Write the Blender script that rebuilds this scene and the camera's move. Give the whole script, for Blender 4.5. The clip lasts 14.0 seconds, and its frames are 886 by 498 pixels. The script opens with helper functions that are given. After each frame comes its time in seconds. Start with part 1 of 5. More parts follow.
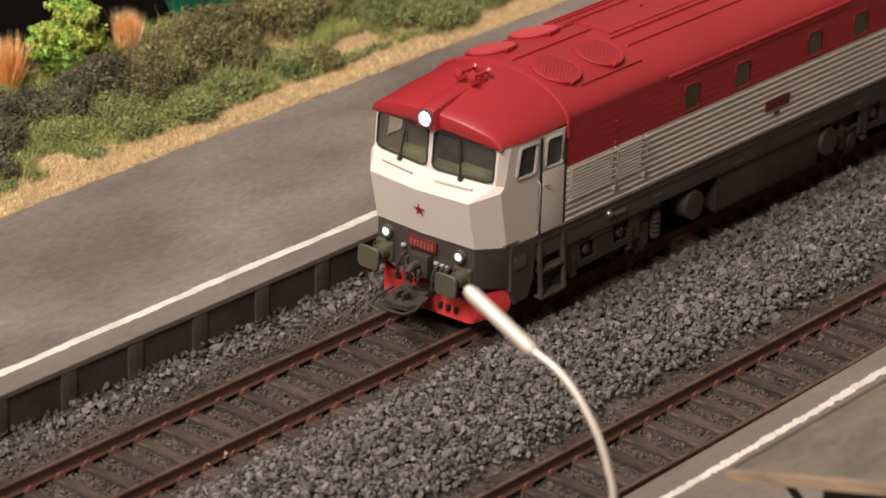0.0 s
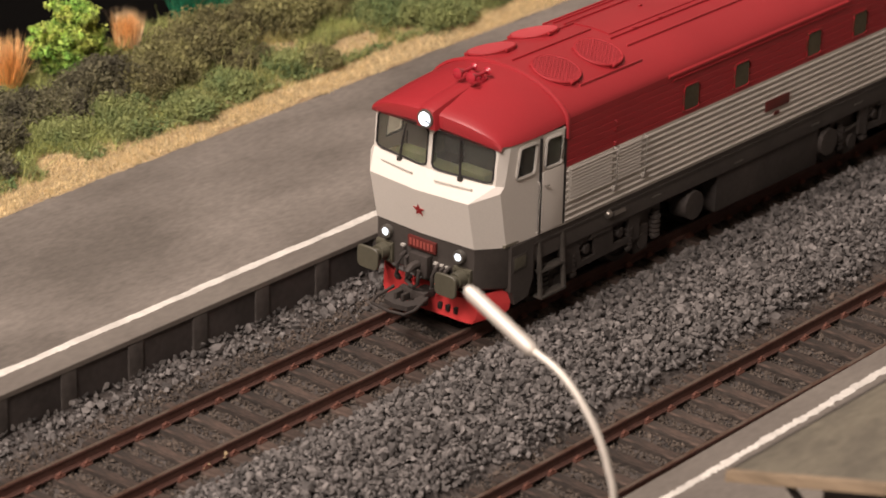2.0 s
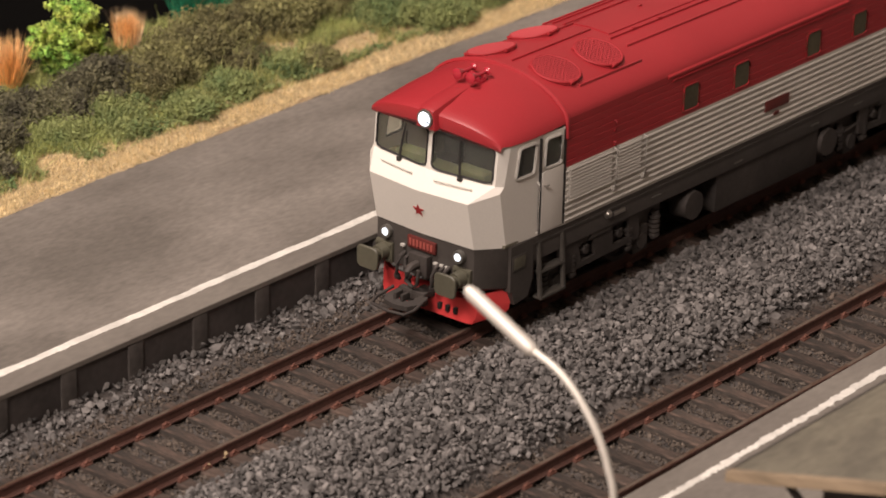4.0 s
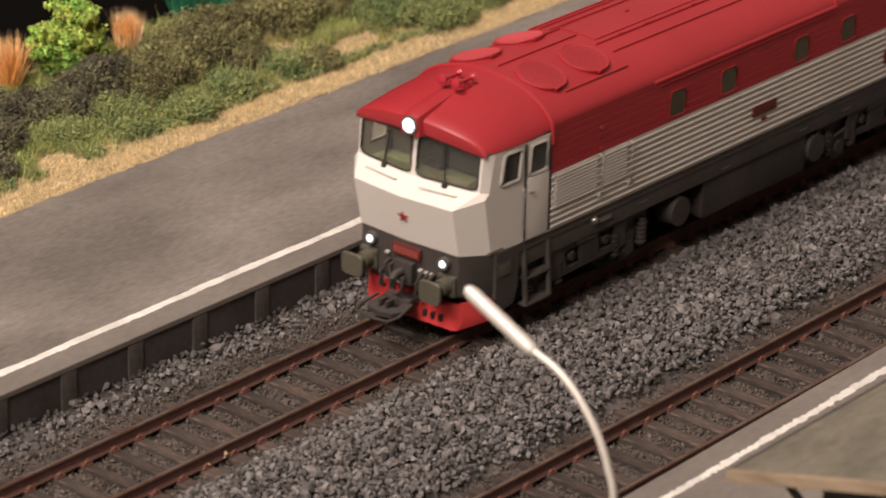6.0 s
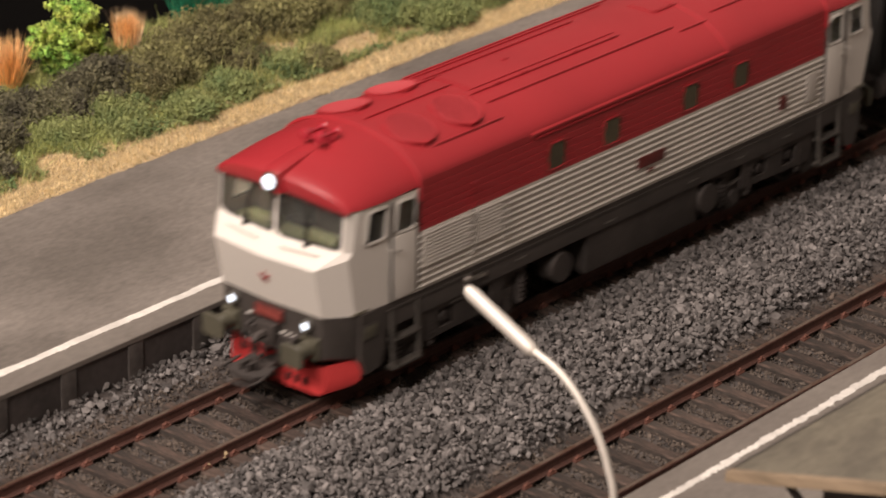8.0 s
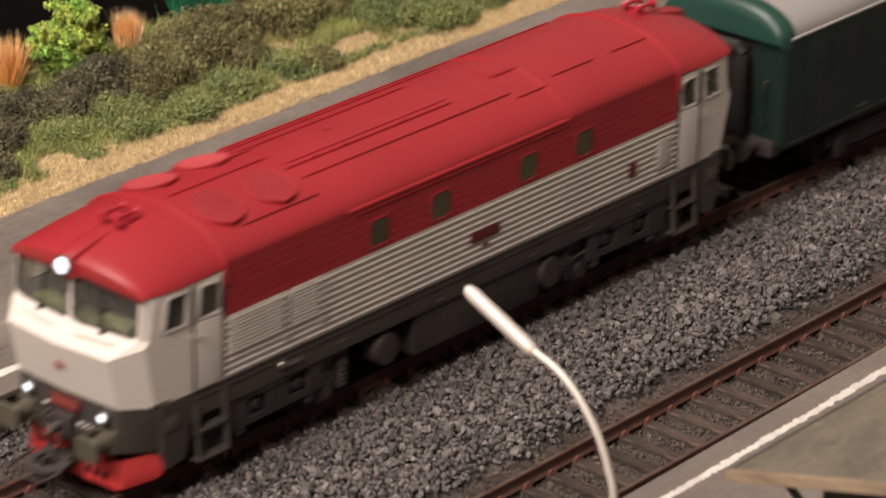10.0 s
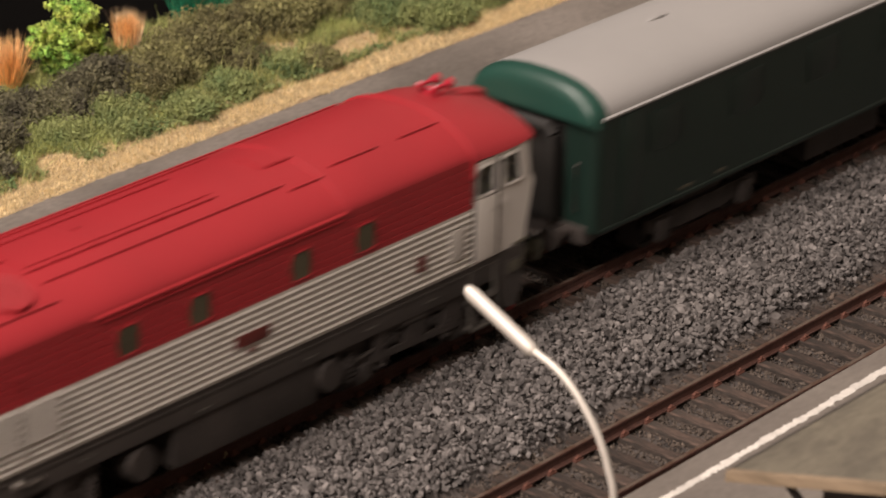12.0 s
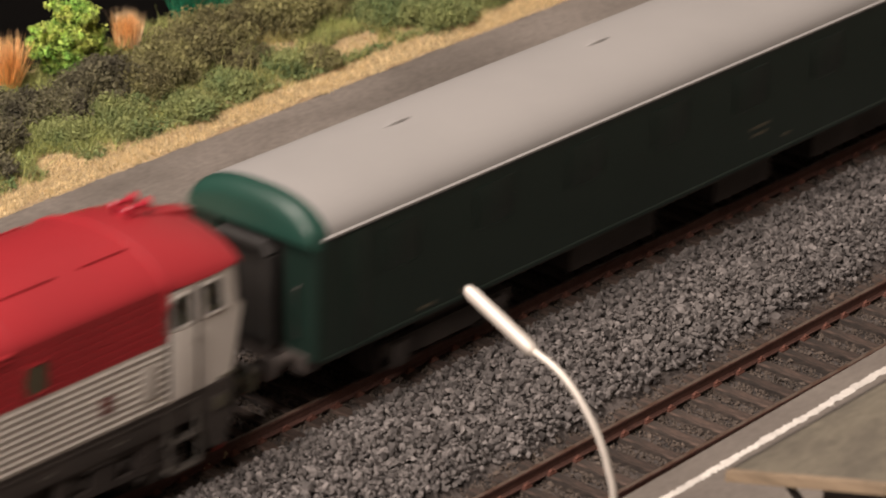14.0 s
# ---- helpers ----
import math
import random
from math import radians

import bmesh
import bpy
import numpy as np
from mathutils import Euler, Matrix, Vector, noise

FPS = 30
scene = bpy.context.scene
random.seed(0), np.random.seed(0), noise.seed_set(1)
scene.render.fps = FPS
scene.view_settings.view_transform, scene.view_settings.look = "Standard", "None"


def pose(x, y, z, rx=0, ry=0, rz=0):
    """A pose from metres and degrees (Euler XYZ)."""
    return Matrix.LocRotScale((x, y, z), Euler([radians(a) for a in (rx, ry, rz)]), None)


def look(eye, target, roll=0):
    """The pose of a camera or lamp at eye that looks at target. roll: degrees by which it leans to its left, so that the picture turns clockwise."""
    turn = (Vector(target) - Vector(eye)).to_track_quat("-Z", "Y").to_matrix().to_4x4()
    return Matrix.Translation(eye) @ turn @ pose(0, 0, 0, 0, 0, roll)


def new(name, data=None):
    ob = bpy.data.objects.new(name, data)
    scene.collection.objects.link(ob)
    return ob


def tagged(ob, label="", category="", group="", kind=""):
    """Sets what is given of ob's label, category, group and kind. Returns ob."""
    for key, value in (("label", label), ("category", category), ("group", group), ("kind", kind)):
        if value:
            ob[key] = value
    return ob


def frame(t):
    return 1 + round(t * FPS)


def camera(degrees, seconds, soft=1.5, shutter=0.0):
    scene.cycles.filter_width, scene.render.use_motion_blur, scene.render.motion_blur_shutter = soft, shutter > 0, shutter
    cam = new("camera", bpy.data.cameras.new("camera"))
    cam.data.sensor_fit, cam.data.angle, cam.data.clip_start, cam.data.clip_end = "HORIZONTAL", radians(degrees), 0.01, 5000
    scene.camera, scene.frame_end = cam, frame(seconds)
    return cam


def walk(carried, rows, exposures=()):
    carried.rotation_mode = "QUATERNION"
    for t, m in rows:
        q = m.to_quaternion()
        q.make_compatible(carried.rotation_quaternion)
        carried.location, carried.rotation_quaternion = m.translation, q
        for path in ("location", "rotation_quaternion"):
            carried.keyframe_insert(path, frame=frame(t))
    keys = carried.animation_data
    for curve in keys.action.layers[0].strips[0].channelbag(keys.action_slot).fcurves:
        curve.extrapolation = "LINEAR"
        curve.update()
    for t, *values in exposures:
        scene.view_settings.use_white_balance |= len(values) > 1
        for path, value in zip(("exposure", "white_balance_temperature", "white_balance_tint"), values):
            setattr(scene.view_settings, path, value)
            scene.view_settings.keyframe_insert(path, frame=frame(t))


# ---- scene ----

# A model railway at 1:87. Sizes below are in millimetres; MM turns them into metres.
MM = 0.001
EYE = Vector((-491.98, -399.93, 283.65))
AIM = Vector((0.70198, 0.59035, -0.39837))


def mm(x, y, z, rx=0, ry=0, rz=0):
    return pose(x * MM, y * MM, z * MM, rx, ry, rz)


# ---- camera ----
cam = camera(14.7555, 14.0, soft=1.8, shutter=2.3)
cam.data.dof.use_dof = True
cam.data.dof.focus_distance = 0.680
cam.data.dof.aperture_fstop = 40.0
STAND = look(EYE * MM, (EYE + AIM * 600) * MM, 1.26)
walk(cam, [(0.0, STAND), (14.0, STAND)], [(0.0, 0.0), (14.0, 0.0)])

# ---- world and light ----
world = bpy.data.worlds.new("dim_room")
world.use_nodes = True
world.node_tree.nodes["Background"].inputs[0].default_value = (1.0, 0.86, 0.72, 1)
world.node_tree.nodes["Background"].inputs[1].default_value = 0.16
scene.world = world


def lamp_panel(name, eye, target, size_x, size_y, watts, colour):
    data = bpy.data.lights.new(name, "AREA")
    data.shape, data.size, data.size_y, data.energy, data.color = "RECTANGLE", size_x, size_y, watts, colour
    ob = new(name, data)
    ob.matrix_world = look(eye, target)
    return ob


WARM = (1.0, 0.845, 0.765)
# Second panel is an unseen fill, added to brighten nose and near side.
LIGHTS = (("light_panel_over_layout", (-0.68, 0.28, 1.42), (0.02, 0.0, 0.0), 25.5), ("unseen_front_fill", (-1.02, -0.36, 0.96), (-0.02, 0.0, 0.0), 15.5))
for lamp_name, spot_from, spot_to, watts in LIGHTS:
    lamp_panel(lamp_name, spot_from, spot_to, 0.45, 0.26, watts, WARM)

# ---- materials ----


def ramp_stops(node, stops):
    el = node.color_ramp.elements
    while len(el) < len(stops):
        el.new(0.5)
    for e, (at, c) in zip(el, stops):
        e.position, e.color = at, (*c, 1)


def material(name, colour, rough=0.5, metal=0.0, vary=0.12, grain=900.0, stain=60.0, bump=0.1, bump_size=0.0002,
             coat=0.0, second=None, island=0.0, emit=0.0, stretch=(1, 1, 1), spec=0.5, object_random=0.0, patch=(0.42, 0.62)):
    """A surface with grain and broader stains; second is the colour of the stains."""
    m = bpy.data.materials.new(name)
    m.use_nodes = True
    nt = m.node_tree
    b = nt.nodes["Principled BSDF"]
    b.inputs["Roughness"].default_value, b.inputs["Metallic"].default_value = rough, metal
    b.inputs["Coat Weight"].default_value = coat
    b.inputs["Specular IOR Level"].default_value = spec
    co = nt.nodes.new("ShaderNodeTexCoord")
    mp = nt.nodes.new("ShaderNodeMapping")
    mp.inputs["Scale"].default_value = stretch
    nt.links.new(co.outputs["Object"], mp.inputs["Vector"])
    fine = nt.nodes.new("ShaderNodeTexNoise")
    fine.inputs["Scale"].default_value, fine.inputs["Detail"].default_value = grain, 5
    broad = nt.nodes.new("ShaderNodeTexNoise")
    broad.inputs["Scale"].default_value, broad.inputs["Detail"].default_value = stain, 4
    for n in (fine, broad):
        nt.links.new(mp.outputs[0], n.inputs["Vector"])
    second = second or tuple(c * (1 - vary * 1.6) for c in colour)
    mix = nt.nodes.new("ShaderNodeMix")
    mix.data_type = "RGBA"
    mix.inputs[6].default_value, mix.inputs[7].default_value = (*colour, 1), (*second, 1)
    rr = nt.nodes.new("ShaderNodeValToRGB")
    ramp_stops(rr, [(patch[0], (0, 0, 0)), (patch[1], (1, 1, 1))])
    nt.links.new(broad.outputs[0], rr.inputs[0])
    nt.links.new(rr.outputs[0], mix.inputs[0])
    val = nt.nodes.new("ShaderNodeMapRange")
    val.inputs[1].default_value, val.inputs[2].default_value = 0.25, 0.75
    val.inputs[3].default_value, val.inputs[4].default_value = 1 - vary, 1 + vary
    nt.links.new(fine.outputs[0], val.inputs[0])
    out_value = val.outputs[0]
    if island or object_random:
        if island:
            geo = nt.nodes.new("ShaderNodeNewGeometry")
            source = geo.outputs["Random Per Island"]
        else:
            geo = nt.nodes.new("ShaderNodeObjectInfo")
            source = geo.outputs["Random"]
        amount = island or object_random
        r2 = nt.nodes.new("ShaderNodeMapRange")
        r2.inputs[3].default_value, r2.inputs[4].default_value = 1 - amount, 1 + amount
        nt.links.new(source, r2.inputs[0])
        mu = nt.nodes.new("ShaderNodeMath")
        mu.operation = "MULTIPLY"
        nt.links.new(out_value, mu.inputs[0])
        nt.links.new(r2.outputs[0], mu.inputs[1])
        out_value = mu.outputs[0]
    tint = nt.nodes.new("ShaderNodeVectorMath")
    tint.operation = "SCALE"
    nt.links.new(mix.outputs[2], tint.inputs[0])
    nt.links.new(out_value, tint.inputs["Scale"])
    nt.links.new(tint.outputs[0], b.inputs["Base Color"])
    rv = nt.nodes.new("ShaderNodeMapRange")
    rv.inputs[3].default_value, rv.inputs[4].default_value = max(0.02, rough - 0.1), min(1, rough + 0.1)
    nt.links.new(broad.outputs[0], rv.inputs[0])
    nt.links.new(rv.outputs[0], b.inputs["Roughness"])
    if bump:
        bp = nt.nodes.new("ShaderNodeBump")
        bp.inputs["Strength"].default_value, bp.inputs["Distance"].default_value = bump, bump_size
        nt.links.new(fine.outputs[0], bp.inputs["Height"])
        nt.links.new(bp.outputs[0], b.inputs["Normal"])
    if emit:
        b.inputs["Emission Color"].default_value, b.inputs["Emission Strength"].default_value = (*colour, 1), emit
    return m


def glass(name, colour, rough=0.05):
    m = bpy.data.materials.new(name)
    m.use_nodes = True
    b = m.node_tree.nodes["Principled BSDF"]
    b.inputs["Base Color"].default_value = (*colour, 1)
    b.inputs["Roughness"].default_value, b.inputs["Transmission Weight"].default_value, b.inputs["IOR"].default_value = rough, 0.96, 1.2
    return m


RED = material("red_body_paint", (0.345, 0.025, 0.032), 0.40, vary=0.05, grain=2500, stain=40, bump=0.08, bump_size=0.00005)
RED_SIDE = material("red_side_paint", (0.355, 0.023, 0.029), 0.45, vary=0.06, grain=2500, stain=40, bump=0.08, bump_size=0.00005)
HORN = material("glossy_red_horn", (0.42, 0.028, 0.045), 0.22, vary=0.04, bump=0)
RED_FAN = material("matt_red_fan", (0.37, 0.026, 0.033), 0.62, spec=0.35, vary=0.06, grain=2500, stain=60, bump=0.1, bump_size=0.00005)
WHITE = material("warm_white_cab_paint", (0.70, 0.66, 0.60), 0.45, vary=0.03, grain=2500, stain=50, bump=0.05, bump_size=0.00005)
GREY = material("pale_grey_side_paint", (0.54, 0.505, 0.455), 0.45, vary=0.05, grain=2500, stain=50, bump=0.06, bump_size=0.00005)
DARK = material("dark_grey_frame_paint", (0.062, 0.053, 0.047), 0.55, vary=0.12, grain=1500, stain=80, bump=0.1, bump_size=0.00008)
BLACK = material("black_running_gear", (0.048, 0.039, 0.034), 0.7, vary=0.2, grain=1200, stain=90, bump=0.2, bump_size=0.0001)
OLIVE = material("olive_grey_buffer_plastic", (0.095, 0.088, 0.062), 0.5, vary=0.1, grain=1500, bump=0.08)
PLOW = material("bright_red_plough", (0.60, 0.052, 0.052), 0.4, vary=0.05, grain=1500, bump=0.05)
RUBBER = material("black_rubber", (0.020, 0.018, 0.016), 0.6, vary=0.1)
STEEL = material("dull_steel", (0.45, 0.42, 0.38), 0.35, 0.9, vary=0.1)
SILVER = material("silver_paint", (0.62, 0.59, 0.54), 0.35, 0.2, vary=0.05)
CAB_WALL = material("grey_brown_cab_wall", (0.17, 0.155, 0.115), 0.8, vary=0.15, stain=120)
STEP = material("worn_grey_step", (0.085, 0.076, 0.066), 0.5, vary=0.2, grain=1500, stain=200)
INSIDE = material("cab_interior_green", (0.42, 0.44, 0.25), 0.7, vary=0.15, stain=120)
GLASS = glass("clear_cab_glass", (0.90, 0.91, 0.84), 0.0)
LIT = material("lit_headlamp", (0.82, 0.90, 1.0), 0.3, vary=0.0, bump=0, emit=1.5)
PLATE = material("maroon_number_plate", (0.13, 0.022, 0.018), 0.5, vary=0.1)
PLATE_INK = material("pale_red_lettering", (0.33, 0.075, 0.06), 0.5, vary=0.05)
# One green paint twice: shade put into this copy, light into the next.
COACH = material("green_coach_paint_shaded", (0.010, 0.024, 0.018), 0.42, vary=0.08, grain=2000, stain=30, bump=0.06, bump_size=0.00005)
COACH_LIT = material("green_coach_paint_lit", (0.018, 0.062, 0.046), 0.4, vary=0.06, grain=2000, stain=60, bump=0.06, bump_size=0.00005)
COACH_ROOF = material("pale_grey_coach_roof", (0.345, 0.338, 0.325), 0.55, vary=0.04, grain=2500, stain=25, bump=0.05, bump_size=0.00005)
SHADE_GLASS = material("dark_coach_window", (0.010, 0.0215, 0.0165), 0.42, vary=0.1, bump=0)
RUST = material("rusty_rail_side", (0.100, 0.048, 0.037), 0.75, vary=0.3, grain=1800, stain=300, bump=0.4, bump_size=0.0001, second=(0.088, 0.038, 0.028))
HEAD = material("worn_rail_head", (0.16, 0.125, 0.098), 0.45, 0.4, vary=0.2, grain=1500, stain=150, bump=0.1, second=(0.11, 0.065, 0.045))
CHAIR = material("rusty_rail_chair", (0.165, 0.075, 0.056), 0.9, spec=0.2, vary=0.3, grain=2200, stain=500, bump=0.4)
SLEEPER = material("weathered_wood_sleeper", (0.072, 0.049, 0.038), 0.9, vary=0.45, grain=500, stain=200, bump=0.6, bump_size=0.0003,
                   stretch=(5, 1, 5), second=(0.034, 0.027, 0.022), object_random=0.3)
STONE = material("grey_ballast_stone", (0.150, 0.138, 0.130), 0.85, vary=0.2, grain=1500, stain=400, bump=0.3, bump_size=0.0002, island=0.5)
FINE = material("brown_grey_fine_ballast", (0.102, 0.080, 0.064), 0.9, vary=0.3, grain=1500, stain=60, bump=0.3, island=0.35, second=(0.085, 0.069, 0.056))
LAMP_RING = material("dark_chrome_lamp_ring", (0.20, 0.19, 0.17), 0.4, 0.6, vary=0.05)
BED = material("dark_ballast_bed", (0.085, 0.073, 0.066), 0.95, vary=0.4, grain=1400, stain=200, bump=0.8, bump_size=0.0006)
ASPHALT = material("grey_painted_asphalt", (0.218, 0.194, 0.169), 0.75, vary=0.2, grain=700, stain=34, bump=0.25, bump_size=0.0002,
                   second=(0.125, 0.110, 0.094), stretch=(0.6, 1.3, 1), patch=(0.36, 0.64))
KERB = material("grey_concrete_edge", (0.185, 0.165, 0.142), 0.7, vary=0.12, grain=900, stain=70, bump=0.2, second=(0.15, 0.132, 0.114), stretch=(0.5, 1, 1))
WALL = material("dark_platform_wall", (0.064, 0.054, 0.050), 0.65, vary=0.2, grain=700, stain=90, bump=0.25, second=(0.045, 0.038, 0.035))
LINE = material("white_line_paint", (0.72, 0.69, 0.63), 0.7, vary=0.12, grain=1200, stain=150, bump=0.3, bump_size=0.0003)
EARTH = material("tan_scatter_earth", (0.43, 0.325, 0.185), 0.95, vary=0.3, grain=1200, stain=60, bump=0.7, bump_size=0.0006, second=(0.33, 0.24, 0.135))
SLAB = material("khaki_shelter_roof", (0.150, 0.135, 0.100), 0.8, vary=0.22, grain=420, stain=70, bump=0.6, bump_size=0.0003, stretch=(1, 2.2, 1), second=(0.112, 0.100, 0.076))
WOOD = material("pale_bare_wood", (0.29, 0.22, 0.145), 0.7, vary=0.2, grain=300, stain=90, bump=0.3, stretch=(4, 0.6, 4))
LAMP_PAINT = material("warm_silver_lamp_paint", (0.74, 0.70, 0.63), 0.48, 0.35, vary=0.06)
PALE = material("pale_bounce_plaster", (0.50, 0.46, 0.41), 0.9, vary=0.05, grain=20, stain=2, bump=0)
DIM = material("brown_low_bounce_plaster", (0.24, 0.21, 0.18), 0.9, vary=0.05, grain=20, stain=2, bump=0)
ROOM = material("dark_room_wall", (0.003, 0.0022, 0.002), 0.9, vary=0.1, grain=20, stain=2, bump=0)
BOARD = material("plywood_baseboard", (0.30, 0.21, 0.12), 0.8, vary=0.15, grain=100, stain=8, bump=0.1)
LOCO_WINDOW = material("grey_green_window", (0.10, 0.088, 0.056), 0.2, vary=0.15, stain=150, bump=0)
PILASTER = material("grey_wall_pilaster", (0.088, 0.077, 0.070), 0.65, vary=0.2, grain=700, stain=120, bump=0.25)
STAR = material("red_star_paint", (0.30, 0.02, 0.02), 0.5, vary=0.05)

# ---- mesh helpers ----


def box(bm, x0, x1, y0, y1, z0, z1, bevel=0.0):
    v = [bm.verts.new((x, y, z)) for x in (x0, x1) for y in (y0, y1) for z in (z0, z1)]
    fs = [bm.faces.new([v[i] for i in f]) for f in ((0, 1, 3, 2), (4, 6, 7, 5), (0, 4, 5, 1), (2, 3, 7, 6), (0, 2, 6, 4), (1, 5, 7, 3))]
    if bevel:
        edges = {e for f in fs for e in f.edges}
        bmesh.ops.bevel(bm, geom=list(edges), offset=bevel, segments=2, profile=0.6, affect="EDGES")
    return bm


def cyl(bm, a, b, r0, r1=None, seg=16, cap=True):
    a, b = Vector(a), Vector(b)
    r1 = r0 if r1 is None else r1
    q = (b - a).to_track_quat("Z", "Y")
    rings = []
    for c, r in ((a, r0), (b, r1)):
        rings.append([bm.verts.new(c + q @ Vector((r * math.cos(2 * math.pi * k / seg), r * math.sin(2 * math.pi * k / seg), 0))) for k in range(seg)])
    for k in range(seg):
        bm.faces.new((rings[0][k], rings[0][(k + 1) % seg], rings[1][(k + 1) % seg], rings[1][k]))
    if cap:
        bm.faces.new(rings[0][::-1])
        bm.faces.new(rings[1])
    return bm


def tube(bm, path, radius, seg=8):
    """A round bar along a path; radius is a number or one for each point."""
    pts = [Vector(p) for p in path]
    rad = radius if isinstance(radius, (list, tuple)) else [radius] * len(pts)
    rings = []
    for i, c in enumerate(pts):
        d = (pts[min(i + 1, len(pts) - 1)] - pts[max(i - 1, 0)]).normalized()
        q = d.to_track_quat("Z", "Y")
        rings.append([bm.verts.new(c + q @ Vector((rad[i] * math.cos(2 * math.pi * k / seg), rad[i] * math.sin(2 * math.pi * k / seg), 0))) for k in range(seg)])
    loft(bm, rings)
    return bm


def loft(bm, rings, closed=True, cap=True):
    n = len(rings[0])
    for a, b in zip(rings, rings[1:]):
        for k in range(n if closed else n - 1):
            bm.faces.new((a[k], a[(k + 1) % n], b[(k + 1) % n], b[k]))
    if cap and closed:
        bm.faces.new(rings[0][::-1])
        bm.faces.new(rings[-1])
    return bm


def ring(bm, pts):
    return [bm.verts.new(p) for p in pts]


def extrude_x(bm, profile, x0, x1):
    """A closed (y, z) profile drawn out along x."""
    return loft(bm, [ring(bm, [(x0, y, z) for y, z in profile]), ring(bm, [(x1, y, z) for y, z in profile])])


def extrude_y(bm, profile, y0, y1):
    return loft(bm, [ring(bm, [(x, y0, z) for x, z in profile]), ring(bm, [(x, y1, z) for x, z in profile])])


def extrude_z(bm, profile, z0, z1):
    return loft(bm, [ring(bm, [(x, y, z0) for x, y in profile]), ring(bm, [(x, y, z1) for x, y in profile])])


def finish(bm, name, mat, angle=35, turn=None):
    if turn is not None:
        bmesh.ops.transform(bm, matrix=turn, verts=bm.verts)
    bmesh.ops.recalc_face_normals(bm, faces=bm.faces)
    bmesh.ops.scale(bm, vec=(MM, MM, MM), verts=bm.verts)
    me = bpy.data.meshes.new(name)
    bm.to_mesh(me)
    bm.free()
    me.materials.append(mat)
    me.polygons.foreach_set("use_smooth", [True] * len(me.polygons))
    me.set_sharp_from_angle(angle=radians(angle))
    return me


def part(name, bm, mat, parent, label="", turn=None, angle=35):
    ob = new(name, finish(bm, name, mat, angle, turn))
    ob.parent = parent
    return tagged(ob, label) if label else ob


def thing(name, label, category, group="", at=None):
    ob = new(name)
    ob.empty_display_size = 0.01
    if at is not None:
        ob.matrix_world = at
    return tagged(ob, label, category, group)


def structure(name, bm, mat, label="", category="", angle=35, kind="structure"):
    return tagged(new(name, finish(bm, name, mat, angle)), label, category, "", kind)


def nb():
    return bmesh.new()


def poly_mesh(name, verts, faces, mat, smooth=False):
    me = bpy.data.meshes.new(name)
    me.from_pydata((np.asarray(verts) * MM).tolist(), [], faces)
    me.materials.append(mat)
    if smooth:
        me.polygons.foreach_set("use_smooth", [True] * len(me.polygons))
    return me

# ---- room and baseboard ----
PZ1, PZ2 = 7.0, 8.0          # platform heights above the rail
EDGE1, EDGE2 = 25.4, -83.9   # platform edges
T2 = -64.9                   # centre of the second track
X0, X1 = -420.0, 520.0       # stretch of the layout

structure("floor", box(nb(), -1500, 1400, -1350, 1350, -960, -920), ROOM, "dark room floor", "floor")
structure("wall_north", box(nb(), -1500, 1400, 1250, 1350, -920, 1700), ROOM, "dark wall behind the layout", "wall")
# Unseen walls and ceiling are added; their tones set the bounced fill.
structure("wall_south", box(nb(), -1500, 1400, -1350, -1250, -920, 1700), DIM, "unseen brown wall closing the room, toned to bounce little light", "wall")
structure("wall_west", box(nb(), -1500, -1400, -1250, 1250, -920, 1700), PALE, "unseen pale wall closing the room, added to bounce light", "wall")
structure("wall_east", box(nb(), 1300, 1400, -1250, 1250, -920, 1700), PALE, "unseen pale wall closing the room, added to bounce light", "wall")
structure("ceiling", box(nb(), -1500, 1400, -1350, 1350, 1700, 1760), PALE, "unseen pale ceiling closing the room, added to bounce light", "ceiling")
structure("baseboard", box(nb(), X0, X1, -200, 133, -920, -8), BOARD, "plywood baseboard and plinth under the layout", "baseboard")


def bed_height(y):
    pts = ((-84, -2.6), (-80, -3.5), (T2 - 15, -3.85), (T2 + 14.5, -3.75), (T2 + 16.5, -2.5), (-43, -1.3), (-33, -0.5), (-24, -0.9),
           (-17.5, -2.3), (-15, -3.65), (14.5, -3.65), (16, -3.1), (19.5, -2.7), (22.5, -2.2), (26, -1.6))
    return float(np.interp(y, [p[0] for p in pts], [p[1] for p in pts]))


def heightfield(name, xs, ys, height, mat, label, category):
    verts = [(x, y, height(x, y)) for x in xs for y in ys]
    n = len(ys)
    faces = [(i * n + j, (i + 1) * n + j, (i + 1) * n + j + 1, i * n + j + 1) for i in range(len(xs) - 1) for j in range(n - 1)]
    return tagged(new(name, poly_mesh(name, verts, faces, mat, True)), label, category, "", "structure")


heightfield("ballast_bed", np.arange(X0, X1 + 1, 3.0), np.arange(-97.5, 26.6, 1.5),
            lambda x, y: bed_height(y) + 0.25 * noise.noise(Vector((x * 0.4, y * 0.4, 0))), BED, "dark ballast bed under both tracks", "ground")

# ---- platforms ----


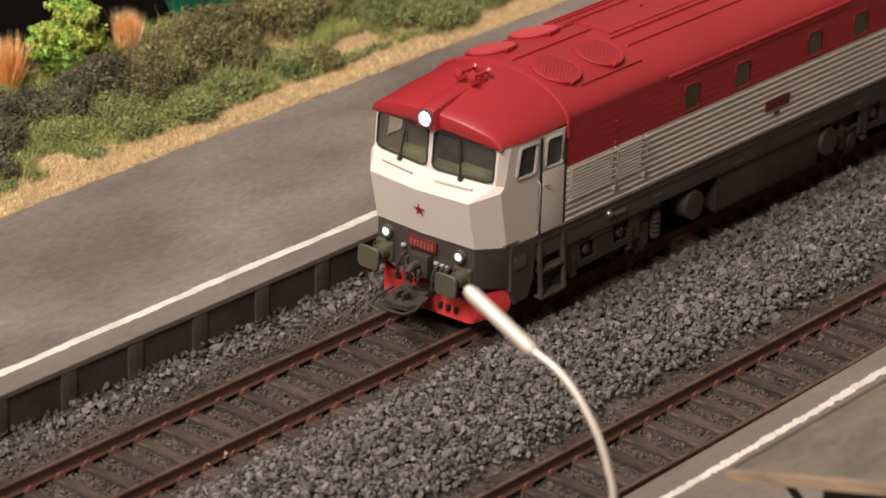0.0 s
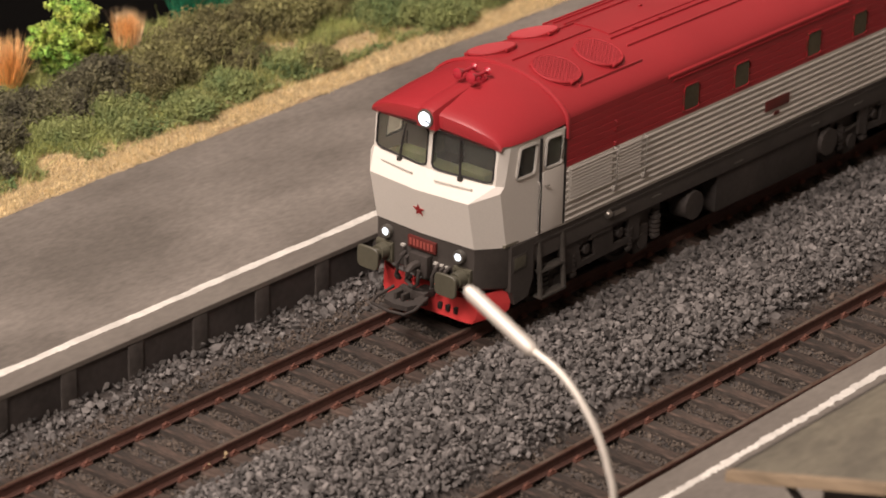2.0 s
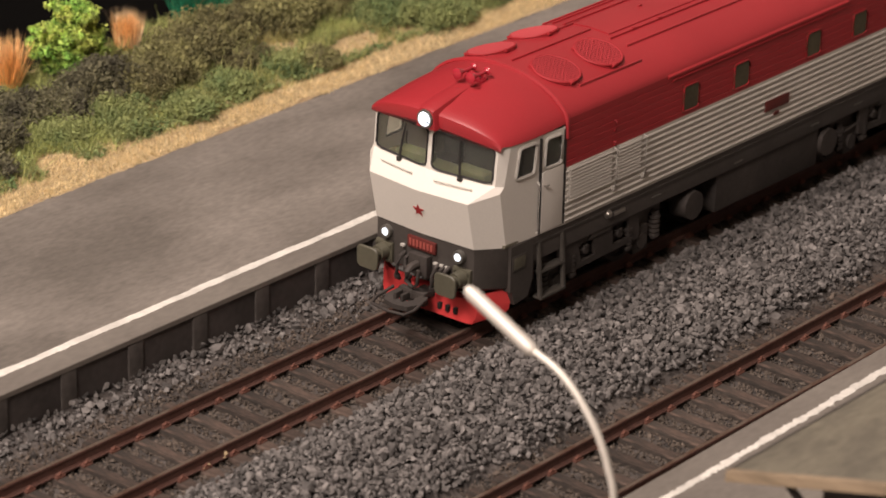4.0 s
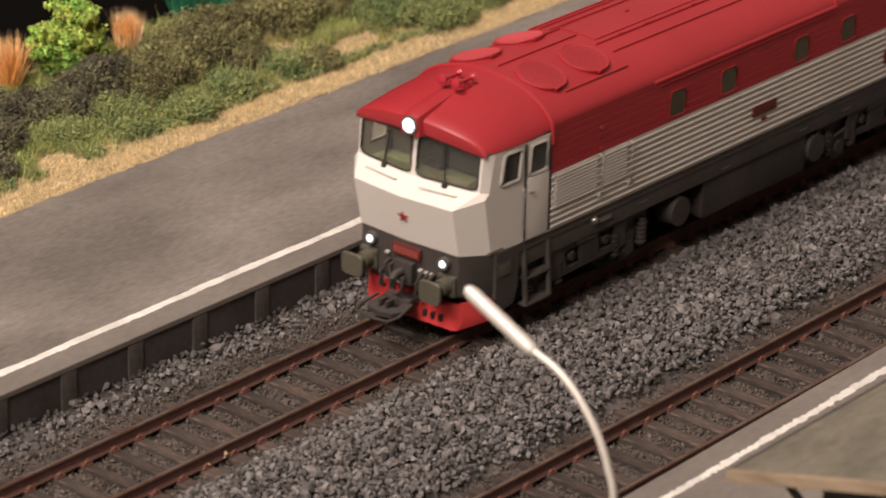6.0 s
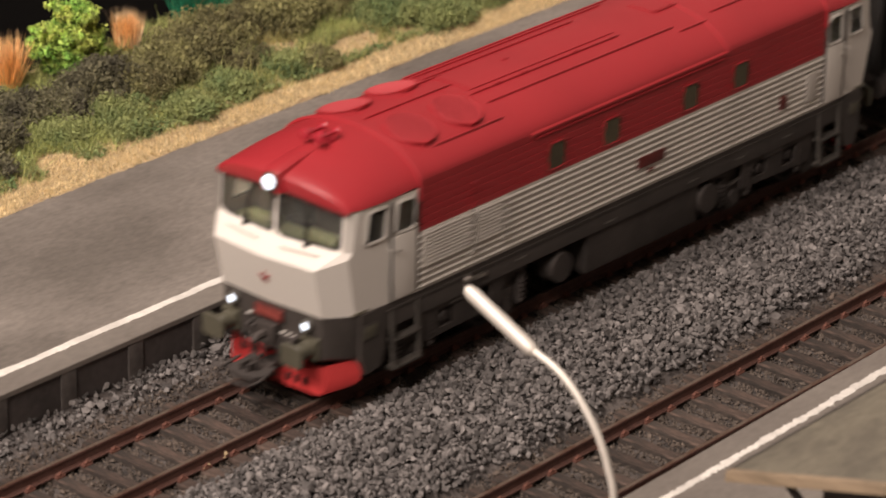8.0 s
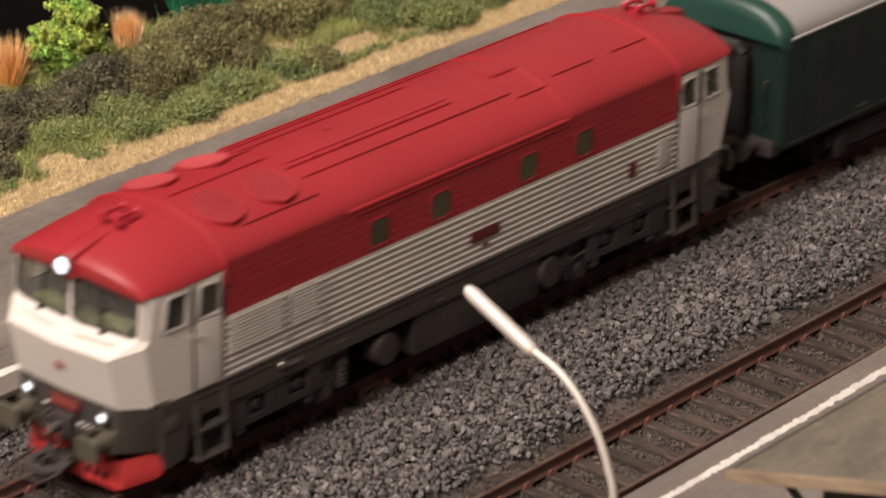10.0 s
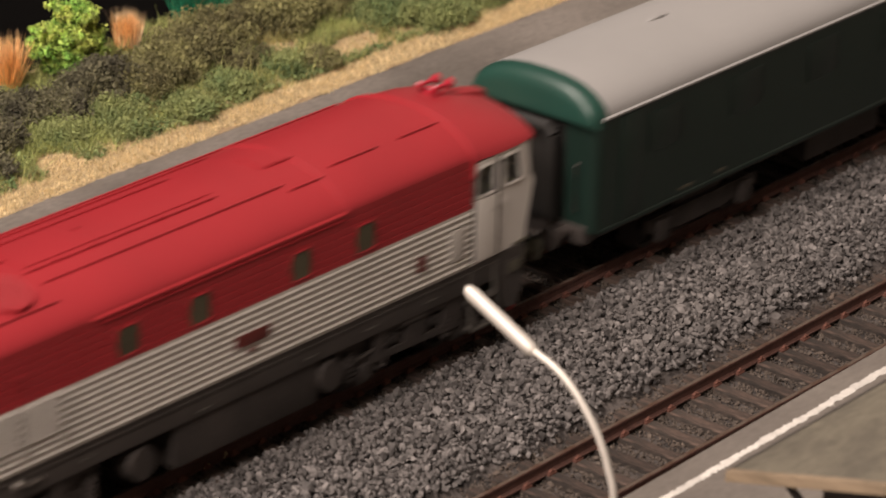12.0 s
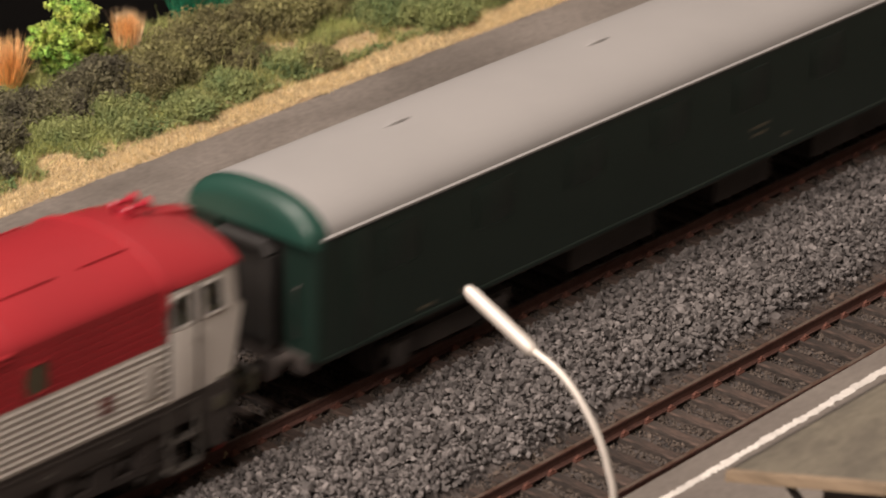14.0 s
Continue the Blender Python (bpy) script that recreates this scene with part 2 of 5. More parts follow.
def ragged_strip(name, y0, y1, z, seed, rough, label, drift=0.3):
    """A line of thick paint with uneven edges, drawn by a hand that wanders."""
    rnd = random.Random(seed)
    xs = np.arange(X0, X1, 0.3)
    a, b, verts = 0.0, 0.0, []
    for x in xs:
        a, b = 0.5 * a + rnd.uniform(-rough, rough), 0.5 * b + rnd.uniform(-rough, rough)
        wave = drift * (noise.noise(Vector((x * 0.035, seed, 0))) + 0.6 * noise.noise(Vector((x * 0.17, seed, 5))))
        fat = drift * 0.8 * noise.noise(Vector((x * 0.09, seed, 9)))
        lo, hi = y0 + a + wave - fat, y1 + b + wave + fat
        for y, zz in ((lo - 0.05, z - 0.12), (lo, z), (hi, z), (hi + 0.05, z - 0.12)):
            verts.append((x, y, zz))
    faces = [(i * 4 + j, i * 4 + 4 + j, i * 4 + 5 + j, i * 4 + 1 + j) for i in range(len(xs) - 1) for j in range(3)]
    return tagged(new(name, poly_mesh(name, verts, faces, LINE)), label, "line", "", "structure")


def asphalt_height(x, y):
    edge = max(0.0, (y - 84.0) / 6.0)
    return PZ1 + 0.10 * noise.noise(Vector((x * 0.06, y * 0.06, 3))) * min(1, (y - 31) / 10) - 0.25 * edge


heightfield("platform_road", np.arange(X0, X1 + 1, 5.0), np.linspace(31.0, 93.0, 30), asphalt_height, ASPHALT,
            "grey weathered asphalt platform surface", "platform")
structure("platform_edge", extrude_x(nb(), [(EDGE1, PZ1 - 1.1), (EDGE1, PZ1 - 0.15), (EDGE1 + 0.15, PZ1), (31.2, PZ1 + 0.02), (31.2, PZ1 - 1.1)], X0, X1),
          KERB, "grey concrete platform edge slab", "platform edge")
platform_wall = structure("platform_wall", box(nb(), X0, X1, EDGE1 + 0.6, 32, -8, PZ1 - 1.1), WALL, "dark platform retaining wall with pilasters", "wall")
ragged_strip("platform_line", 31.35, 33.25, PZ1 + 0.06, 5, 0.13, "white painted line along the platform edge")

near_turn = Matrix.Translation((-0.030, EDGE2 * MM, 0)) @ Matrix.Rotation(radians(0.9), 4, "Z") @ Matrix.Translation((0.030, -EDGE2 * MM, 0))
near_platform = structure("platform_near", extrude_x(nb(), [(EDGE2, -6), (EDGE2, PZ2 - 0.2), (EDGE2 - 0.2, PZ2), (-92.5, PZ2), (-200, PZ2 + 0.1), (-200, -6)], X0, X1),
          KERB, "grey concrete near platform beside the track", "platform")
near_platform.matrix_world = near_turn
ragged_strip("platform_line_near", -90.55, -89.0, PZ2 + 0.04, 9, 0.28, "ragged white painted line on the near platform", 0.4).matrix_world = near_turn

# ---- embankment ----


def bank_height(x, y):
    rise = max(0.0, y - 88.0) * 0.15
    return 6.9 + rise + 1.3 * noise.noise(Vector((x * 0.045, y * 0.045, 7))) * min(1, max(0, (y - 90) / 12)) + 0.25 * noise.noise(Vector((x * 0.5, y * 0.5, 1)))


heightfield("embankment", np.arange(X0, X1 + 1, 2.5), np.arange(87.0, 134.0, 1.7), bank_height, EARTH, "tan scatter-covered embankment", "ground")
structure("embankment_base", box(nb(), X0, X1, 32, 133, -8, 4.5), BOARD, "plywood base under platform and embankment", "baseboard")

# ---- tracks ----


def track(centre, name, label, seed, first, pitch):
    rnd = random.Random(seed)
    tr = tagged(new(name), label, "track", "", "structure")
    tr.matrix_world = mm(0, centre, 0)
    prof = [(-1.0, -2.5), (1.0, -2.5), (1.0, -2.25), (0.28, -1.95), (0.26, -0.85), (0.45, -0.6), (0.45, -0.08), (0.36, -0.03), (-0.36, -0.03), (-0.45, -0.08),
            (-0.45, -0.6), (-0.26, -0.85), (-0.28, -1.95), (-1.0, -2.25)]
    for s in (-1, 1):
        rail = part("rail", extrude_x(nb(), [(s * 8.65 + y, z) for y, z in prof], X0, X1), RUST, tr, "rusty brown model rail", angle=25)
        part("rail_head", box(nb(), X0, X1, s * 8.65 - 0.34, s * 8.65 + 0.34, -0.06, 0.0), HEAD, rail, "dull worn rail head")
    kinds = []
    for k in range(4):
        bm = nb()
        w = rnd.uniform(1.25, 1.5)
        n = 9
        rings = []
        for i in range(n):
            y = -14.4 + 28.8 * i / (n - 1)
            j = [rnd.uniform(-0.12, 0.12) for _ in range(4)]
            rings.append(ring(bm, [(-w - 0.1 + j[0], y, -4.6), (w + 0.1 + j[1], y, -4.6), (w + j[1], y, -2.75 + j[2] * 0.5), (w - 0.15, y, -2.52 + j[2] * 0.6),
                                   (-w + 0.15, y, -2.52 + j[3] * 0.6), (-w + j[0], y, -2.75 + j[3] * 0.5)]))
        loft(bm, rings)
        kinds.append(finish(bm, "sleeper", SLEEPER, 30))
    bm = nb()
    box(bm, -1.15, 1.15, -1.7, 1.7, -2.6, -2.2, 0.08)
    for s in (-1, 1):
        box(bm, -0.75, 0.75, s * 1.25 - 0.3, s * 1.25 + 0.3, -2.3, -1.75, 0.1)
        cyl(bm, (0, s * 1.3, -1.8), (0, s * 1.3, -1.4), 0.28, 0.22, 6)
    chair = finish(bm, "rail_chair", CHAIR, 30)
    for i in range(54):
        x = first + i * pitch + rnd.uniform(-0.25, 0.25)
        sl = new("sleeper", rnd.choice(kinds))
        sl.parent = tr
        sl.matrix_basis = mm(x, rnd.uniform(-0.3, 0.3), rnd.uniform(-0.1, 0.06), 0, 0, rnd.uniform(-1.4, 1.4))
        for s in (-1, 1):
            ch = new("rail_chair", chair)
            ch.parent = sl
            ch.matrix_basis = mm(0, s * 8.65, 0)
    bm = nb()
    for x in [first - i * pitch for i in range(1, 36)] + [first + i * pitch for i in range(54, 94)]:
        box(bm, x - 1.4, x + 1.4, -14.4, 14.4, -4.5, -2.5, 0.0)
    tagged(part("far_sleepers", bm, SLEEPER, tr), kind="stuff")
    return tr


track(0.0, "track_main", "rusty model track on wooden sleepers", 3, -156.1, 6.97)
track(T2, "track_near", "rusty model track beside the near platform", 4, -161.8, 7.28)

# ---- loose stone ----


def solid_points(kind):
    bm = nb()
    if kind == "ico":
        bmesh.ops.create_icosphere(bm, subdivisions=1, radius=1.0)
        v, f = np.array([x.co[:] for x in bm.verts]), [[q.index for q in x.verts] for x in bm.faces]
        bm.free()
        return v, np.array(f)
    bm.free()
    if kind == "block":
        v = np.array([(x, y, z) for x in (-1, 1) for y in (-1, 1) for z in (-1, 1)], float) * 0.66
        f = ((0, 1, 3), (0, 3, 2), (4, 6, 7), (4, 7, 5), (0, 4, 5), (0, 5, 1), (2, 3, 7), (2, 7, 6), (0, 2, 6), (0, 6, 4), (1, 5, 7), (1, 7, 3))
        return v, np.array(f)
    if kind == "tetra":
        v = np.array([(1, 1, 1), (1, -1, -1), (-1, 1, -1), (-1, -1, 1)], float) * 0.8
        return v, np.array([(0, 1, 2), (0, 3, 1), (0, 2, 3), (1, 3, 2)])
    v = np.array([(1, 0, 0), (-1, 0, 0), (0, 1, 0), (0, -1, 0), (0, 0, 1), (0, 0, -1)], float)
    return v, np.array([(0, 2, 4), (2, 1, 4), (1, 3, 4), (3, 0, 4), (2, 0, 5), (1, 2, 5), (3, 1, 5), (0, 3, 5)])


def scatter(name, places, sizes, kind, mat, label, category, seed, flat=0.75, parent=None):
    """Crushed stones at the places, each one turned and cut on its own, in one mesh."""
    rng = np.random.default_rng(seed)
    v, f = solid_points(kind)
    n, m = len(places), len(v)
    q = rng.normal(size=(n, 4))
    q /= np.linalg.norm(q, axis=1)[:, None]
    w, x, y, z = q.T
    rot = np.stack([np.stack([1 - 2 * (y * y + z * z), 2 * (x * y - z * w), 2 * (x * z + y * w)], -1),
                    np.stack([2 * (x * y + z * w), 1 - 2 * (x * x + z * z), 2 * (y * z - x * w)], -1),
                    np.stack([2 * (x * z - y * w), 2 * (y * z + x * w), 1 - 2 * (x * x + y * y)], -1)], 1)
    pts = v[None] * rng.uniform(0.55, 1.3, (n, m, 1)) * np.stack([np.ones(n), rng.uniform(0.6, 1.0, n), rng.uniform(flat * 0.6, flat, n)], -1)[:, None, :]
    if kind == "ico":    # cut each stone off along a few planes
        pts = v[None] * rng.uniform(0.85, 1.2, (n, m, 1)) * np.stack([np.ones(n), rng.uniform(0.6, 0.95, n), rng.uniform(flat * 0.6, flat, n)], -1)[:, None, :]
        for _ in range(7):
            d = rng.normal(size=(n, 1, 3))
            d /= np.linalg.norm(d, axis=2, keepdims=True)
            over = np.maximum((pts * d).sum(2, keepdims=True) - rng.uniform(0.18, 0.5, (n, 1, 1)), 0)
            pts = pts - over * d
    pts = np.einsum("nij,nmj->nmi", rot, pts) * np.asarray(sizes)[:, None, None] + np.asarray(places)[:, None, :]
    faces = (f[None] + (np.arange(n) * m)[:, None, None]).reshape(-1, 3)
    me = poly_mesh(name, pts.reshape(-1, 3), faces.tolist(), mat)
    return tagged(new(name, me), label, category, "", "stuff")


def stone_field(name, x0, x1, y0, y1, count, size, spread, lift, mat, label, seed, kind="ico", density=None):
    rng = np.random.default_rng(seed)
    xs, ys = rng.uniform(x0, x1, count), rng.uniform(y0, y1, count)
    if density is not None:
        keep = rng.uniform(size=count) < density(xs, ys)
        xs, ys = xs[keep], ys[keep]
    s = size * np.exp(rng.normal(0, spread, len(xs)))
    zs = np.array([bed_height(y) for y in ys]) + s * 0.35 + rng.uniform(0, lift, len(xs))
    return scatter(name, np.stack([xs, ys, zs], -1), s, kind, mat, label, "gravel", seed + 1)


edge = lambda xs, ys: np.clip(np.minimum((ys + 49.6) / 3.0, (-14.6 - ys) / 2.0) + 0.25 * np.sin(xs * 0.35) + 0.2 * np.sin(xs * 0.13 + 1), 0, 1)
stone_field("ballast_between_tracks", -150, 230, -51, -14.5, 36000, 0.80, 0.30, 1.9, STONE, "loose grey crushed ballast between the tracks", 11, "ico", edge)
stone_field("ballast_by_wall", -150, 230, 15.2, 26.2, 6800, 0.72, 0.36, 0.5, STONE, "grey crushed ballast heaped against the platform wall", 13, "ico",
            density=lambda xs, ys: np.clip((ys - 16.5) / 6.0, 0.05, 0.8))
stone_field("fine_ballast", -150, 230, -15.5, 19.0, 46000, 0.32, 0.35, 0.25, FINE, "fine brown grey ballast between the sleepers", 15, "octa")
stone_field("fine_ballast_near", -110, 130, -83.5, -49.0, 30000, 0.32, 0.35, 0.25, FINE, "fine brown grey ballast between near sleepers", 17, "octa")

# pilasters of the platform wall
bm = nb()
box(bm, -1.9, 1.9, EDGE1 + 0.12, EDGE1 + 0.75, -5, PZ1 - 1.12, 0.12)
pilaster = finish(bm, "pilaster", PILASTER, 30)
for i in range(52):
    ob = new("pilaster", pilaster)
    ob.parent = platform_wall
    ob.matrix_basis = mm(-410.9 + i * 17.6, 0, 0)

# ---- locomotive ----
HALF = 66.2     # half the length between the cab doors' rear edges
HW = 17.4       # half the width
ZB, ZR, ZE, ZP = 19.07, 31.2, 41.4, 48.4
AT0 = 66.2      # where the middle stands before it moves


def roof_z(y, edge=ZE, peak=ZP, hw=HW):
    u = min(1.0, abs(y) / hw)
    return edge + (peak - edge) * (1 - u ** 2.1) ** 0.65


def roof_arc(x, edge=ZE, peak=ZP, hw=HW, n=18, grow=0.0):
    pts = []
    for i in range(n + 1):
        a = -math.pi / 2 + math.pi * i / n
        y = hw * math.sin(a)
        pts.append((x, y * (1 + grow / hw), roof_z(y, edge, peak, hw) + grow))
    return pts


def panel(bm, corners, holes, out, thick=0.5):
    """A sheet over four corners (bottom left, bottom right, top right, top left) with openings (u0, u1, v0, v1); out: its outward direction."""
    a, b, c, d = [Vector(p) for p in corners]
    us = sorted({0.0, 1.0, *[h[0] for h in holes], *[h[1] for h in holes]})
    vs = sorted({0.0, 1.0, *[h[2] for h in holes], *[h[3] for h in holes]})
    spot = lambda u, v: (a * (1 - u) + b * u) * (1 - v) + (d * (1 - u) + c * u) * v
    back = -Vector(out).normalized() * thick
    made = {}

    def vert(u, v, k):
        if (u, v, k) not in made:
            made[(u, v, k)] = bm.verts.new(spot(u, v) + back * k)
        return made[(u, v, k)]

    solid = lambda u, v: 0 < u < 1 and 0 < v < 1 and not any(h[0] < u < h[1] and h[2] < v < h[3] for h in holes)
    for i in range(len(us) - 1):
        for j in range(len(vs) - 1):
            u0, u1, v0, v1 = us[i], us[i + 1], vs[j], vs[j + 1]
            um, vm = (u0 + u1) / 2, (v0 + v1) / 2
            if not solid(um, vm):
                continue
            for k in (0, 1):
                bm.faces.new([vert(*p, k) for p in ((u0, v0), (u1, v0), (u1, v1), (u0, v1))])
            for p, q, nu, nv in (((u0, v0), (u1, v0), um, (vs[j - 1] + v0) / 2 if j else -1), ((u1, v0), (u1, v1), (u1 + us[i + 2]) / 2 if i + 2 < len(us) else 2, vm),
                                 ((u1, v1), (u0, v1), um, (v1 + vs[j + 2]) / 2 if j + 2 < len(vs) else 2), ((u0, v1), (u0, v0), (us[i - 1] + u0) / 2 if i else -1, vm)):
                if not solid(nu, nv):
                    bm.faces.new([vert(*p, 0), vert(*q, 0), vert(*q, 1), vert(*p, 1)])
    return spot


def window_seal(spot, hole, out, radius, lift=0.1, corner=0.12):
    """The rounded ring round an opening."""
    u0, u1, v0, v1 = hole
    bm, path = nb(), []
    cu, cv = (u1 - u0) * corner, (v1 - v0) * corner
    for cx, cy, sx, sy in ((u1, v0, -1, 1), (u1, v1, -1, -1), (u0, v1, 1, -1), (u0, v0, 1, 1)):
        mid = (cx + sx * cu, cy + sy * cv)
        steps = [(0, -sy), (-sx * 0.7, -sy * 0.7), (-sx, 0)] if (sx * sy < 0) else [(-sx, 0), (-sx * 0.7, -sy * 0.7), (0, -sy)]
        for du, dv in steps:
            path.append(spot(mid[0] + du * cu, mid[1] + dv * cv) + Vector(out).normalized() * lift)
    path = path + path[:2]
    return tube(bm, path, radius, 6)


def pane(spot, hole, out, depth=0.25):
    bm = nb()
    u0, u1, v0, v1 = hole
    o = Vector(out).normalized()
    quad = [spot(*p) for p in ((u0, v0), (u1, v0), (u1, v1), (u0, v1))]
    loft(bm, [ring(bm, [p - o * depth for p in quad]), ring(bm, [p - o * (depth + 0.15) for p in quad])])
    return bm


def cab(loco, turn):
    """One driver's cab with its roof, beam and plough; x = 0 at the door's rear edge, the nose towards -x."""
    P = lambda name, bm, mat, label="", parent=loco, angle=35: part(name, bm, mat, parent, label, turn, angle)
    shell = nb()
    b1, b2, c1, c2 = (-21.9, 12.6, ZB), (-16.9, 16.5, ZB), (-24.2, 12.6, 29.3), (-19.4, 16.7, 31.2)
    w1, w2, t1, t2 = (-19.6, 15.6, 32.5), (-18.3, 16.8, 32.3), (-18.9, 15.7, 40.6), (-16.6, 16.8, 40.3)
    b0, c0, w0, t0 = (-22.6, 0, ZB), (-25.0, 0, 29.1), (-21.2, 0, 32.3), (-20.4, 0, 41.2)
    flip = lambda p, s: (p[0], p[1] * s, p[2])
    V = {}

    def vert(p):
        key = tuple(round(q, 3) for q in p)
        if key not in V:
            V[key] = shell.verts.new(p)
        return V[key]

    for s in (1, -1):
        for poly in ((b0, b1, c1, c0), (b1, b2, c2, c1), (c0, c1, w1, w0), (c1, c2, w1), (c2, w2, w1), (w1, w2, t2, t1)):
            shell.faces.new([vert(flip(p, s)) for p in poly])
        side = [b2, c2, w2, (0, HW, 32.3), (0, HW, ZB)]
        shell.faces.new([vert(flip(p, s)) for p in side])
    body = P("cab", shell, WHITE, "pale cream white driver's cab", angle=20)
    for s in (1, -1):
        bm = nb()
        hole = (0.045, 0.955, 0.04, 0.93)
        spot = panel(bm, [flip(p, s) for p in (w0, w1, t1, t0)], [hole], (-1, s * 0.1, 0.1))
        P("windscreen_frame", bm, WHITE, parent=body)
        g = P("windscreen", pane(spot, hole, (-1, s * 0.1, 0.1)), GLASS, "clear windscreen pane", parent=body)
        P("window_seal", window_seal(spot, hole, (-1, s * 0.1, 0.1), 0.22), RUBBER, "black rubber window seal", parent=body)
        bm = nb()
        base, tip = spot(0.50, 0.0), spot(0.44, 0.88)
        tube(bm, [base + Vector((-0.5, 0, -0.2)), (base + tip) / 2 + Vector((-0.55, 0, 0)), tip + Vector((-0.35, 0, 0))], [0.3, 0.2, 0.12], 6)
        tube(bm, [base.lerp(tip, 0.15) + Vector((-0.45, 0, 0)), base.lerp(tip, 0.98) + Vector((-0.3, 0, 0))], 0.22, 6)
        box(bm, base.x - 0.9, base.x - 0.2, base.y - 0.5, base.y + 0.5, base.z - 0.5, base.z + 0.3, 0.1)
        P("wiper", bm, RUBBER, "black windscreen wiper", parent=body)
        # side wall above the belt: cab window and door window
        bm = nb()
        h1 = ((-15.5 + 18.6) / 18.6, (-9.9 + 18.6) / 18.6, 0.07, 0.86)
        h2 = ((-6.9 + 18.6) / 18.6, (-1.6 + 18.6) / 18.6, 0.07, 0.86)
        spot = panel(bm, [flip(p, s) for p in (w2, (0, HW, 32.3), (0, HW, 40.0), t2)], [h1, h2], (0, s, 0))
        P("cab_side", bm, WHITE, parent=body)
        for h in (h1, h2):
            P("side_window", pane(spot, h, (0, s, 0), 0.3), GLASS, parent=body)
            P("window_frame", window_seal(spot, h, (0, s, 0), 0.34, 0.12), SILVER, "bright window frame", parent=body)
            P("window_seal", window_seal(spot, h, (0, s, 0), 0.3, -0.25), RUBBER, "black rubber window seal", parent=body)
        # cab door: proud sheet with seams and handle
        bm = nb()
        box(bm, -7.5, -0.9, s * HW, s * (HW + 0.22), 19.6, 32.4, 0.08)
        door = P("cab_door", bm, WHITE, "pale cab door", parent=loco)
        bm = nb()
        for x, w in ((-7.9, 0.2), (-0.45, 0.36)):
            box(bm, x - w, x + w, s * (HW - 0.3), s * (HW + 0.12), 19.6, 39.6)
        P("door_seam", bm, RUBBER, "dark door gap", parent=door)
        bm = nb()
        tube(bm, [(-6.9, s * (HW + 0.2), 29.5), (-6.9, s * (HW + 0.75), 29.5), (-6.0, s * (HW + 0.75), 29.5)], 0.18, 6)
        P("door_handle", bm, STEEL, "small steel door handle", parent=door)
        bm = nb()
        tube(bm, [(-8.9, s * (HW + 0.1), 20.0), (-8.9, s * (HW + 0.6), 20.4), (-8.9, s * (HW + 0.6), 30.5), (-8.9, s * (HW + 0.1), 31.0)], 0.16, 6)
        P("hand_rail", bm, WHITE, "thin upright hand rail", parent=loco)
        # grab rail on the ledge under the windscreen
        bm = nb()
        tube(bm, [(-22.2, s * 3.0, 30.6), (-23.0, s * 3.0, 31.4), (-22.0, s * 11.5, 31.5), (-21.2, s * 11.5, 30.9)], 0.18, 6)
        P("grab_rail", bm, WHITE, "thin white grab rail", parent=body)
        # headlamp
        bm = nb()
        cyl(bm, (-22.0, s * 9.4, 16.9), (-23.0, s * 9.4, 16.9), 1.35, 1.3, 20)
        lampring = P("headlamp", bm, LAMP_RING, "dark chrome ringed headlamp, lit", parent=loco)
        bm = nb()
        cyl(bm, (-22.95, s * 9.4, 16.9), (-23.12, s * 9.4, 16.9), 0.82, 0.72, 20)
        P("lens", bm, LIT, "glowing white lens", parent=lampring)
        # buffer
        bm = nb()
        box(bm, -22.6, -21.6, s * 10.06 - 2.2, s * 10.06 + 2.2, 10.3, 14.6, 0.25)
        cyl(bm, (-22.4, s * 10.06, 12.5), (-24.6, s * 10.06, 12.5), 1.75, 1.6, 16)
        cyl(bm, (-24.5, s * 10.06, 12.5), (-27.0, s * 10.06, 12.5), 1.15, 1.15, 16)
        for k in range(4):
            cyl(bm, (-22.6, s * 10.06 + (1.7 if k % 2 else -1.7), 12.5 + (1.5 if k > 1 else -1.5)), (-22.9, s * 10.06 + (1.7 if k % 2 else -1.7), 12.5 + (1.5 if k > 1 else -1.5)), 0.3, 0.3, 6)
        buf = P("buffer", bm, OLIVE, "olive grey buffer", parent=loco)
        bm = nb()
        rr = []
        for x, k in ((-26.9, 0.96), (-27.15, 1.0), (-27.45, 1.0), (-27.6, 0.95)):
            rr.append(ring(bm, [(x, s * 10.06 + k * 2.75 * math.copysign(abs(math.cos(a)) ** 0.4, math.cos(a)), 12.5 + k * 2.35 * math.copysign(abs(math.sin(a)) ** 0.45, math.sin(a)))
                                for a in [2 * math.pi * i / 24 for i in range(24)]]))
        loft(bm, rr)
        P("buffer_head", bm, OLIVE, parent=buf)
        # steps
        bm = nb()
        for x in (-7.4, -0.1):
            loft(bm, [ring(bm, [(x + dx, s * (17.0 + dy + out), z) for dx, dy in ((-0.3, -0.4), (0.3, -0.4), (0.3, 0.4), (-0.3, 0.4))]) for z, out in ((5.5, 0.9), (11.2, 0.5), (17.5, 0.0))])
        for z, out in ((5.5, 0.9), (11.0, 0.5)):
            box(bm, -7.7, 0.2, s * (15.4 + out), s * (17.5 + out), z, z + 0.55, 0.08)
        P("steps", bm, STEP, "worn grey cab steps", parent=loco)
        # corner apron behind the beam
        bm = nb()
        extrude_y(bm, [(-16.0, 19.0), (-9.3, 19.0), (-9.3, 10.0), (-10.5, 7.0), (-14.6, 6.4), (-15.4, 9.2), (-16.0, 9.4)], s * 15.2, s * 17.2)
        apron = P("corner_apron", bm, DARK, parent=loco)
        bm = nb()
        box(bm, -15.6, -11.4, s * 17.15, s * 17.4, 13.6, 16.8, 0.1)
        P("access_hatch", bm, DARK, parent=apron)
        bm = nb()
